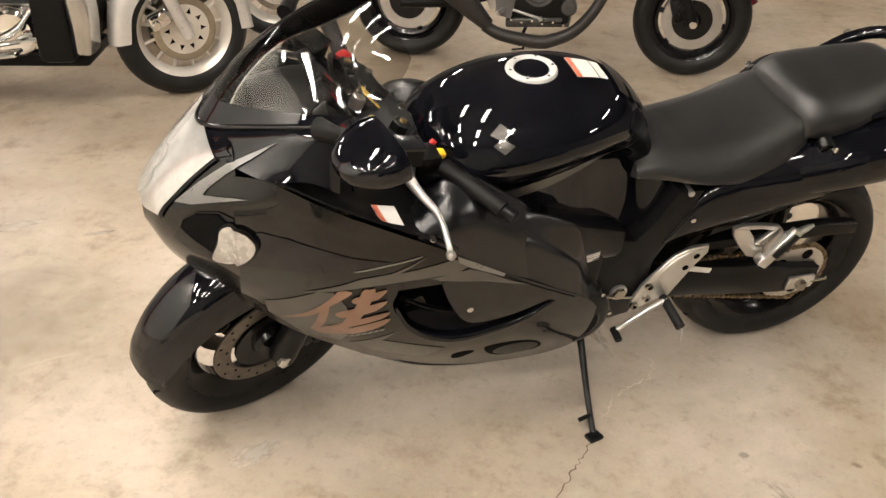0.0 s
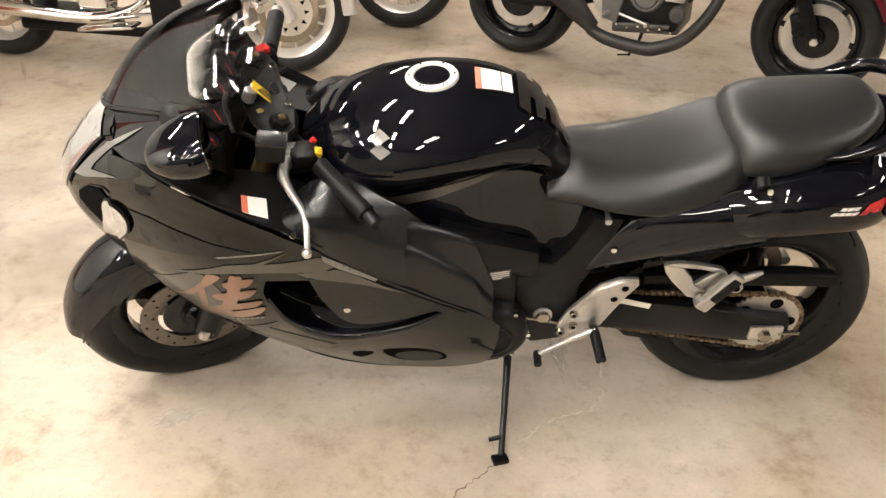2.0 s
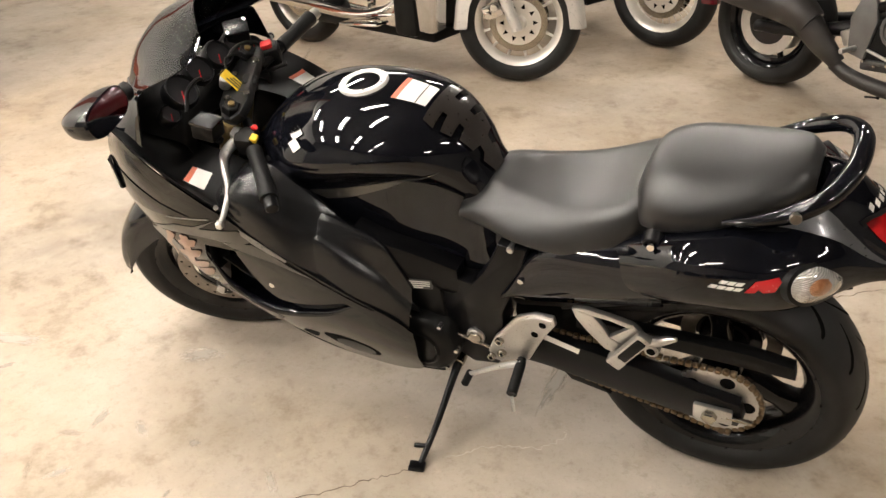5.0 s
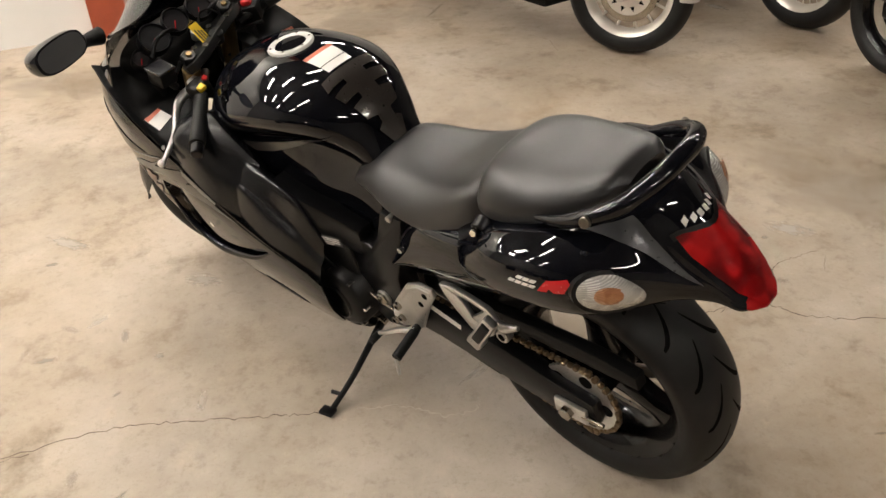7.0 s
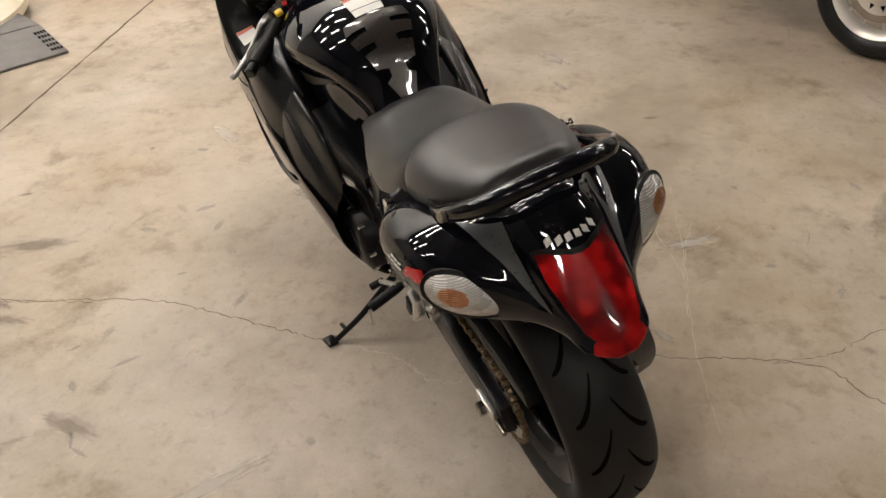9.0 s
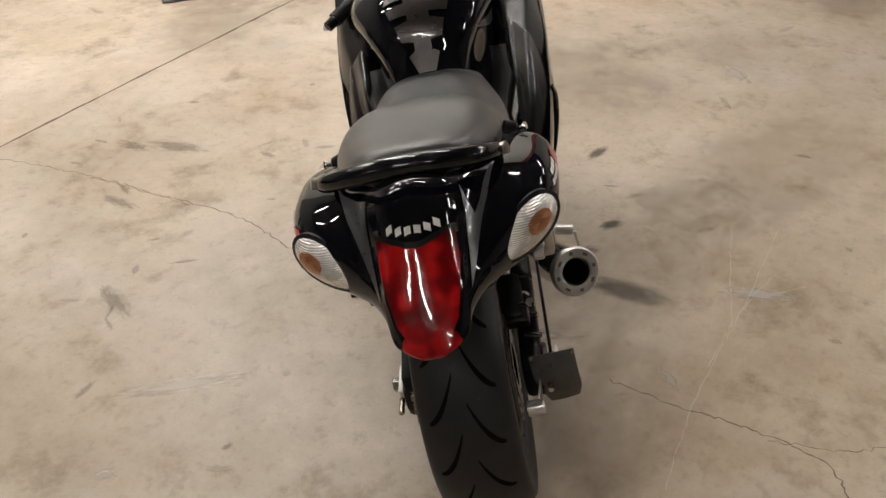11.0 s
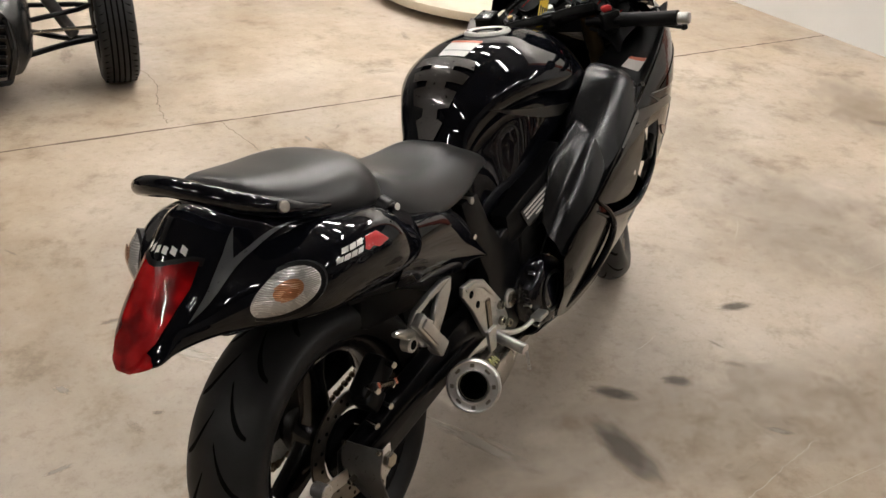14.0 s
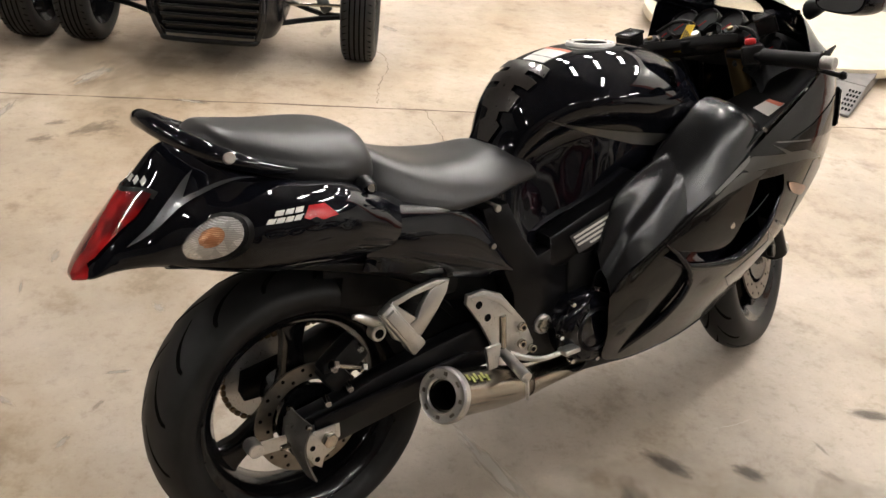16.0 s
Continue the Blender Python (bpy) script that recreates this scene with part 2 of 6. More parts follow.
def cut(ob, cutter):
    """Takes the cutter's volume out of an object for good."""
    me = bpy.data.meshes.new("tmp")
    cutter.to_mesh(me)
    cutter.free()
    tool = new("tmp", me)
    mod = ob.modifiers.new("cut", "BOOLEAN")
    mod.object, mod.operation, mod.solver = tool, "DIFFERENCE", "EXACT"
    done = bpy.data.meshes.new_from_object(ob.evaluated_get(bpy.context.evaluated_depsgraph_get()))
    ob.modifiers.remove(mod)
    old, name = ob.data, ob.data.name
    ob.data = done
    bpy.data.meshes.remove(old)
    done.name = name
    done.polygons.foreach_set("use_smooth", [True] * len(done.polygons))
    done.set_sharp_from_angle(angle=radians(38))
    bpy.data.objects.remove(tool)
    bpy.data.meshes.remove(me)


def tree_of(*obs):
    """A search tree over the surfaces of parts, in the machine's own axes."""
    verts, faces = [], []
    for ob in obs:
        k = len(verts)
        verts += [v.co.copy() for v in ob.data.vertices]
        faces += [[k + i for i in p.vertices] for p in ob.data.polygons]
    return BVHTree.FromPolygons(verts, faces)


H = math.sqrt(.5)


def decal(outline, tree, way, off=0.0015, step=0.015, smooth=0):
    """A thin sheet in the shape of an outline, laid on a surface. way: 'left', 'right' (outline in x, z), 'top' (x, y), 'front' (y, height up the slope) or 'upper_left', 'upper_right' (x, height up the slope)."""
    pts = [tuple(p)[:2] for p in (crom([(*p, 0) for p in outline], smooth, True) if smooth else outline)]
    bm = bmesh.new()
    f = bm.faces.new([bm.verts.new((x, y, 0)) for x, y in pts])
    bmesh.ops.triangulate(bm, faces=[f])
    lo = [min(p[i] for p in pts) for i in (0, 1)]
    hi = [max(p[i] for p in pts) for i in (0, 1)]
    for i in (0, 1):
        for k in range(1, int((hi[i] - lo[i]) / step) + 1):
            co = Vector((0, 0, 0))
            co[i] = lo[i] + k * step
            no = Vector((0, 0, 0))
            no[i] = 1
            bmesh.ops.bisect_plane(bm, geom=bm.verts[:] + bm.edges[:] + bm.faces[:], plane_co=co, plane_no=no, dist=1e-5)
    bmesh.ops.triangulate(bm, faces=[f for f in bm.faces if len(f.verts) > 4])
    gone = []
    for v in bm.verts:
        a, b = v.co.x, v.co.y
        if way == "top":
            hit = tree.ray_cast(Vector((a, b, 2)), Vector((0, 0, -1)))
        elif way == "front":
            hit = tree.ray_cast(Vector((b * H - 2 * H, a, b * H + 2 * H)), Vector((H, 0, -H)))
        elif way in ("upper_left", "upper_right"):
            s = -1 if way == "upper_left" else 1
            hit = tree.ray_cast(Vector((a, -s * b * H + s * H, b * H + H)), Vector((0, -s * H, -H)))
        else:
            s = -1 if way == "left" else 1
            hit = tree.ray_cast(Vector((a, s, b)), Vector((0, -s, 0)))
        if hit[0] is None:
            gone.append(v)
            continue
        n = hit[1]
        if n.dot(Vector((0, 0, 1)) if way == "top" else Vector((-1, 0, 1)) if way == "front" else Vector((0, s, 1)) if way[0] == "u" else Vector((0, s, 0))) < 0:
            n = -n
        v.co = hit[0] + n * off
    bmesh.ops.delete(bm, geom=gone, context="VERTS")
    return bm


def lens_cap(c, u, n, a, b, h, scale=1.0, shift=0.0, lift=0.0):
    """A bulging oval cap at c: u its long axis, n outwards, a and b its half lengths, h its rise."""
    u, n = Vector(u).normalized(), Vector(n)
    n = (n - u * n.dot(u)).normalized()
    v, rows = n.cross(u), []
    for r in (0.02, .3, .55, .75, .9, 1.0):
        q = r * scale
        rows.append([Vector(c) + u * (a * q * math.cos(t) + shift) + v * b * q * math.sin(t) * (1 - .18 * math.cos(t)) + n * (h * (1 - q * q) + lift) for t in [k * math.tau / 28 for k in range(29)]])
    if scale > .9:
        rows.append([p - n * .016 for p in rows[-1]])
    return grid(rows)


def bars(words, x0, x1, z, h, lean=0.25):
    """Upright slanted bars that stand for lettering: outlines in two coordinates."""
    out = []
    w = (x1 - x0) / words
    for i in range(words):
        a = x0 + i * w
        b = a + 0.86 * w
        out.append([(a, z), (b, z), (b + lean * h, z + h), (a + lean * h, z + h)])
    return out

# ---- the hall ----
def concrete():
    m = bpy.data.materials.new("worn_concrete")
    m.use_nodes = True
    n, l = m.node_tree.nodes, m.node_tree.links
    p = n["Principled BSDF"]
    tc = n.new("ShaderNodeTexCoord")

    def noise_node(scale, detail, rough=0.55):
        t = n.new("ShaderNodeTexNoise")
        t.inputs["Scale"].default_value, t.inputs["Detail"].default_value, t.inputs["Roughness"].default_value = scale, detail, rough
        l.new(tc.outputs["Object"], t.inputs["Vector"])
        return t

    def ramp(src, stops):
        r = n.new("ShaderNodeValToRGB")
        while len(r.color_ramp.elements) < len(stops):
            r.color_ramp.elements.new(0.5)
        for e, (q, c) in zip(r.color_ramp.elements, stops):
            e.position, e.color = q, (*c, 1)
        l.new(src, r.inputs["Fac"])
        return r

    def mix(kind, fac, a, b):
        x = n.new("ShaderNodeMixRGB")
        x.blend_type = kind
        x.inputs[0].default_value = fac
        l.new(a, x.inputs[1])
        l.new(b, x.inputs[2])
        return x.outputs[0]

    tan = ramp(noise_node(0.9, 8, 0.66).outputs["Fac"], [(0.28, (0.285, 0.212, 0.140)), (0.44, (0.400, 0.317, 0.226)), (0.54, (0.470, 0.389, 0.297)), (0.68, (0.590, 0.510, 0.415))])
    grey = ramp(noise_node(1.7, 8, 0.66).outputs["Fac"], [(0.30, (0.320, 0.268, 0.208)), (0.70, (0.535, 0.470, 0.398))])
    where = ramp(noise_node(0.55, 6, 0.65).outputs["Fac"], [(0.42, (0, 0, 0)), (0.62, (1, 1, 1))])
    blend = n.new("ShaderNodeMixRGB")
    l.new(where.outputs[0], blend.inputs[0])
    l.new(tan.outputs[0], blend.inputs[1])
    l.new(grey.outputs[0], blend.inputs[2])
    patch = ramp(noise_node(4.5, 9, 0.70).outputs["Fac"], [(0.32, (0.58, 0.54, 0.48)), (0.45, (0.93, 0.915, 0.89)), (0.60, (1, 1, 1)), (0.74, (1.15, 1.13, 1.10))])
    fleck = ramp(noise_node(21, 9, 0.74).outputs["Fac"], [(0.34, (0.70, 0.67, 0.62)), (0.46, (1, 1, 1)), (0.58, (1, 1, 1)), (0.70, (1.20, 1.18, 1.14))])
    speck = ramp(noise_node(95, 6, 0.8).outputs["Fac"], [(0.34, (0.62, 0.59, 0.55)), (0.46, (1, 1, 1)), (0.62, (1.0, 1.0, 1.0)), (0.72, (1.22, 1.20, 1.17))])
    c = mix("MULTIPLY", 0.9, blend.outputs[0], patch.outputs[0])
    c = mix("MULTIPLY", 0.6, c, fleck.outputs[0])
    c = mix("MULTIPLY", 0.4, c, speck.outputs[0])
    l.new(c, p.inputs["Base Color"])
    rr = n.new("ShaderNodeMapRange")
    rr.inputs["To Min"].default_value, rr.inputs["To Max"].default_value = 0.38, 0.68
    l.new(noise_node(3.0, 6).outputs["Fac"], rr.inputs["Value"])
    l.new(rr.outputs[0], p.inputs["Roughness"])
    b = n.new("ShaderNodeBump")
    b.inputs["Strength"].default_value, b.inputs["Distance"].default_value = 0.12, 0.004
    l.new(noise_node(30, 8, 0.7).outputs["Fac"], b.inputs["Height"])
    l.new(b.outputs["Normal"], p.inputs["Normal"])
    return m


CONCRETE = concrete()
WALLPAINT = mat("white_wall_paint", (0.78, 0.77, 0.74), 0.6, vary=0.04, scale=2, bump=0.1, bump_scale=60)
UNSEENWALL = mat("dull_grey_wall_sheet", (0.20, 0.195, 0.185), 0.6, vary=0.08, scale=2, bump=0.1, bump_scale=60)
CEILPAINT = mat("grey_ceiling_paint", (0.10, 0.095, 0.09), 0.8, vary=0.08, scale=1.5)
CRACK = mat("dirt_in_cracks", (0.13, 0.095, 0.07), 0.9, vary=0.3, scale=40)
REDPAINT = mat("rust_red_post_paint", (0.30, 0.055, 0.02), 0.5, vary=0.15, scale=8, bump=0.1)

A0, A1, B0, B1, HIGH = -10.0, 8.5, -8.0, 9.0, 4.6
WALL_A = 3.80


def slab(name, a0, a1, b0, b1, z0, z1, material, label=""):
    m = Matrix.Translation(room((a0 + a1) / 2, (b0 + b1) / 2, (z0 + z1) / 2)) @ Matrix(((E1.x, E2.x, 0, 0), (E1.y, E2.y, 0, 0), (0, 0, 1, 0), (0, 0, 0, 1)))
    bm = block((a1 - a0, b1 - b0, z1 - z0), None, 0)
    ob = part(name, bm, material)
    ob.matrix_basis = m
    return tagged(ob, label, "", "", "structure")


slab("floor", A0, A1, B0, B1, -0.2, 0.0, CONCRETE, "worn tan concrete floor with stains and cracks")
slab("ceiling", A0, A1, B0, B1, HIGH, HIGH + 0.2, CEILPAINT, "plain grey ceiling")
# far wall is unseen; white gives the seats something bright to mirror
slab("wall_far", A1, A1 + 0.2, B0, B1, 0, HIGH, WALLPAINT, "plain white wall")
slab("wall_near", WALL_A, WALL_A + 0.2, B0, -0.88, 0, HIGH, WALLPAINT, "plain white wall that ends at a red post")
slab("post", 3.70, WALL_A + 0.2, -0.877, -0.66, 0, HIGH, REDPAINT, "rust red steel post at the end of the wall")
# these three walls are unseen; their dark grey keeps reflections on black low
slab("wall_back", A0 - 0.2, A0, B0, B1, 0, HIGH, UNSEENWALL, "unseen dull grey wall, made up to close the hall")
slab("wall_side", A0, A1, B1, B1 + 0.2, 0, HIGH, UNSEENWALL, "unseen dull grey wall, made up to close the hall")
slab("wall_opposite", A0, A1, B0 - 0.2, B0, 0, HIGH, UNSEENWALL, "unseen dull grey wall, made up to close the hall")

# strip lights
LIGHT = bpy.data.materials.new("lit_tube")
LIGHT.use_nodes = True
lp = LIGHT.node_tree.nodes["Principled BSDF"]
lp.inputs["Base Color"].default_value = (0.9, 0.9, 0.88, 1)
lp.inputs["Emission Color"].default_value = (1.0, 0.92, 0.83, 1)
lp.inputs["Emission Strength"].default_value = LAMP
HOUSING = mat("white_lamp_housing", (0.7, 0.7, 0.68), 0.5, vary=0.03)
fixture = tagged(new("ceiling_light"), "white strip light with two lit tubes", "ceiling light", "strip lights under the ceiling")
fixture.matrix_basis = pose(0, 0, 4.3)
part("housing", block((1.24, 0.16, 0.06), pose(0, 0, 0.05), .01), HOUSING, fixture)
for y in (-.045, .045):
    part("lit_tube", rod((-.59, y, 0), (.59, y, 0), .019, seg=10), LIGHT, fixture, "glowing tube")
for x in (-.45, .45):
    part("hanger", rod((x, 0, .07), (x, 0, .30), .008, seg=8), HOUSING, fixture)
spots = [(a, b + (1.1 if k % 2 else 0)) for k, a in enumerate((.4, 1.5, 2.6, 3.3)) for b in (-6.0, -3.8, -1.6) if not (k == 3 and b < -5) and (k, b) not in ((3, -1.6), (2, -1.6))]
spots += [(-1.2, -3.6), (-1.4, -5.6), (-6.3, -1.7), (-5.0, .9), (-5.0, 3.8), (5.0, 1.0), (5.4, 3.0), (3.4, 3.8), (3.2, 5.6), (1.2, 5.8)]
for k, (a, b) in enumerate(spots):
    m = Matrix.Translation(room(a, b, 4.3)) @ Matrix.Rotation(math.atan2(E2.y, E2.x), 4, "Z")
    if k == 0:
        fixture.matrix_basis = m
    else:
        copy_thing(fixture, m)


# joints, cracks and stains in the floor
PALE = mat("pale_worn_crack", (0.56, 0.50, 0.42), 0.8, vary=0.15, scale=30)


def crack(pts, width, seed, material=CRACK, name="floor_crack", jag=0.007, z=0.0012):
    rng = random.Random(seed)
    line = crom([(x, y, 0) for x, y in pts], 14)
    n = len(line)
    g = []
    for i, p in enumerate(line):
        d = line[min(i + 1, n - 1)] - line[max(i - 1, 0)]
        d = d / (np.linalg.norm(d) + 1e-9)
        o = np.array([-d[1], d[0], 0])
        c = p + o * rng.uniform(-jag, jag)
        w = width * rng.uniform(0.35, 1.0)
        g.append([(*(c + o * w)[:2], z), (*(c - o * w)[:2], z)])
    return tagged(part(name, grid(g), material), "thin pale scratch in the concrete" if material is PALE else "thin dark crack in the concrete", "", "", "structure")


crack([(-.62, -1.40), (-.512, -1.164), (-.349, -.82), (-.19, -.65), (-.054, -.514), (.06, -.40)], .0024, 1)
crack([(.12, -.33), (.22, -.24), (.33, -.20), (.37, -.13), (.35, -.09)], .0020, 7, PALE)
crack([(.45, .30), (.553, .47), (.622, .609), (.737, .762), (.892, .80), (1.10, .95)], .0024, 2)
crack([(.66, .65), (.70, .82), (.68, 1.0), (.74, 1.15)], .0015, 3)
crack([(-.80, -1.90), (-.72, -1.66), (-.652, -1.46), (-.56, -1.25), (-.43, -1.0)], .0020, 4)
crack([(-.63, -2.02), (-.74, -2.2), (-.95, -2.47), (-1.0, -2.75)], .0020, 5)
crack([tuple(room(a, -2.02 + .0226 * a)[:2]) for a in (-6, -4, -2, -.5, .6, 1.6, 2.6, 3.2, 3.78)], .0085, 6, name="floor_joint", jag=.003)
def stain_material(name, color, strong, fray=1.0):
    """A soaked-in stain whose rim is frayed by noise and lets the floor through."""
    m = bpy.data.materials.new(name)
    m.use_nodes = True
    n, l = m.node_tree.nodes, m.node_tree.links
    p, out = n["Principled BSDF"], n["Material Output"]
    p.inputs["Base Color"].default_value, p.inputs["Roughness"].default_value = (*color, 1), 0.55
    tc, grad, ns = n.new("ShaderNodeTexCoord"), n.new("ShaderNodeTexGradient"), n.new("ShaderNodeTexNoise")
    grad.gradient_type = "SPHERICAL"
    ns.inputs["Scale"].default_value, ns.inputs["Detail"].default_value = 2.6, 6
    info, shift = n.new("ShaderNodeObjectInfo"), n.new("ShaderNodeVectorMath")
    l.new(tc.outputs["Object"], shift.inputs[0])
    l.new(info.outputs["Location"], shift.inputs[1])
    l.new(tc.outputs["Object"], grad.inputs["Vector"])
    l.new(shift.outputs[0], ns.inputs["Vector"])
    add = n.new("ShaderNodeMath")
    add.operation = "MULTIPLY_ADD"
    add.inputs[1].default_value, add.inputs[2].default_value = 1.6 * fray, -0.80 * fray
    l.new(ns.outputs["Fac"], add.inputs[0])
    both = n.new("ShaderNodeMath")
    l.new(add.outputs[0], both.inputs[0])
    l.new(grad.outputs["Fac"], both.inputs[1])
    ramp = n.new("ShaderNodeMapRange")
    ramp.inputs["From Min"].default_value, ramp.inputs["From Max"].default_value, ramp.inputs["To Max"].default_value = 0.10, 0.62, strong
    l.new(both.outputs[0], ramp.inputs["Value"])
    clear, mixer = n.new("ShaderNodeBsdfTransparent"), n.new("ShaderNodeMixShader")
    l.new(ramp.outputs[0], mixer.inputs[0])
    l.new(clear.outputs[0], mixer.inputs[1])
    l.new(p.outputs[0], mixer.inputs[2])
    l.new(mixer.outputs[0], out.inputs["Surface"])
    return m


OIL, SCUFF, WET = stain_material("oily_stain", (0.13, 0.10, 0.075), 0.38), stain_material("pale_scuff", (0.68, 0.62, 0.53), 0.5), stain_material("brown_soaked_patch", (0.22, 0.165, 0.11), 0.20)
FLAKE = stain_material("pale_flaked_spot", (0.66, 0.60, 0.51), 0.42, 0.9)
SMEAR = stain_material("dark_smooth_smear", (0.10, 0.08, 0.062), 0.62, 0.45)
disc = bmesh.new()
bmesh.ops.create_circle(disc, cap_ends=True, segments=28, radius=1.0)
flat = bpy.data.meshes.new("floor_stain")
disc.to_mesh(flat)
disc.free()
made = {}


def stain(x, y, rx, ry, turn, material, label):
    if material.name not in made:
        made[material.name] = flat.copy()
        made[material.name].materials.append(material)
    ob = new("floor_stain", made[material.name])
    ob.matrix_basis = pose(x, y, .0008 + .0003 * (len(bpy.data.objects) % 7), 0, 0, turn) @ Matrix.Diagonal((rx, ry, 1, 1))
    tagged(ob, label, "", "", "structure")


for x, y, rx, ry, an in ((.068, .41, .16, .060, 64), (-.126, .296, .085, .035, 113), (-.29, .424, .055, .03, 120), (-.78, .45, .08, .03, 138)):
    stain(x, y, rx, ry, an, SMEAR, "dark oily smear on the concrete")
for x, y, rx, ry, an in ((.587, -2.24, .13, .065, 20), (.79, -2.22, .07, .04, 0), (.70, -2.35, .06, .03, 0), (-.85, -1.15, .16, .05, 75), (.1, -1.1, .12, .035, 40), (-.86, -1.32, .10, .035, 60), (-.45, -1.25, .10, .03, 60)):
    stain(x, y, rx, ry, an, OIL, "dark oily stain soaked into the concrete")
rng = random.Random(11)
for k in range(40):
    a, b = rng.uniform(-3.5, 3.8), rng.uniform(-3.6, 3.2)
    stain(*room(a, b)[:2], rng.uniform(.05, .20), rng.uniform(.015, .05), rng.uniform(0, 180), SCUFF if k % 2 == 0 else WET, "faint worn patch in the concrete")
for k in range(16):
    a, b = rng.uniform(-3.5, 3.8), rng.uniform(-3.4, 2.8)
    stain(*room(a, b)[:2], rng.uniform(.3, .7), rng.uniform(.15, .45), rng.uniform(0, 180), WET, "broad brown patch in the concrete")
# flaked and scuffed spots where machines are rolled about
for k in range(70):
    x, y = (rng.uniform(-1.5, 1.6), rng.uniform(-1.75, -.45)) if k < 42 else (rng.uniform(.9, 2.0), rng.uniform(-1.0, 1.0)) if k < 56 else (rng.uniform(-.9, .9), rng.uniform(.4, 1.6))
    stain(x, y, rng.uniform(.012, .055), rng.uniform(.006, .018), rng.uniform(0, 180), FLAKE if k % 3 else WET if k % 2 else OIL, "small pale flaked spot in the concrete" if k % 3 else "small brownish spot on the concrete")
# pale scratches
for k, (line, w) in enumerate((([(.24, .68), (-.05, .75), (-.28, .82)], .0010), ([(.40, .57), (.16, .73), (-.01, .88)], .0009), ([(-.52, 1.11), (.14, .74), (.52, .51), (.81, .37)], .0007))):
    crack(line, w, 20 + k, PALE, "floor_scratch", .004)
for k in range(26):
    a, b, d, r = rng.uniform(-3, 3.4), rng.uniform(-3, 2.4), rng.uniform(0, 6.3), rng.uniform(.02, .09)
    x, y = room(a, b)[:2]
    crack([(x - r * math.cos(d), y - r * math.sin(d)), (x, y + rng.uniform(-.01, .01)), (x + r * math.cos(d), y + r * math.sin(d))], .0009, 40 + k, PALE if k % 3 else CRACK, "floor_scratch", .002)
# ---- the black sport motorcycle, in its own axes: x to its tail, y to its right, z up, wheels' track at y = 0 ----
bike = tagged(new("motorcycle"), "gloss black sport motorcycle leaning on its side stand on concrete", "motorcycle")
bike.matrix_basis = pose(0, 0, 0, 12, 0, 0)
RAKE, LOCK = radians(24), 24
STEER_AT = Vector((-0.44, 0, 0.90))
STEER = Matrix.Translation(STEER_AT) @ Matrix.Rotation(radians(LOCK), 4, Vector((math.sin(RAKE), 0, math.cos(RAKE)))) @ Matrix.Translation(-STEER_AT)
AXLE_F, AXLE_R = Vector((-0.728, 0, 0.288)), Vector((0.733, 0, 0.307))


def steered(bm):
    bm.transform(STEER)
    return bm


def tyre_half(R, h):
    return [(R * 0.71, h * 0.74), (R * 0.77, h * 0.93), (R * 0.84, h), (R * 0.90, h * 0.93), (R * 0.955, h * 0.66), (R * 0.988, h * 0.33), (R, 0)]


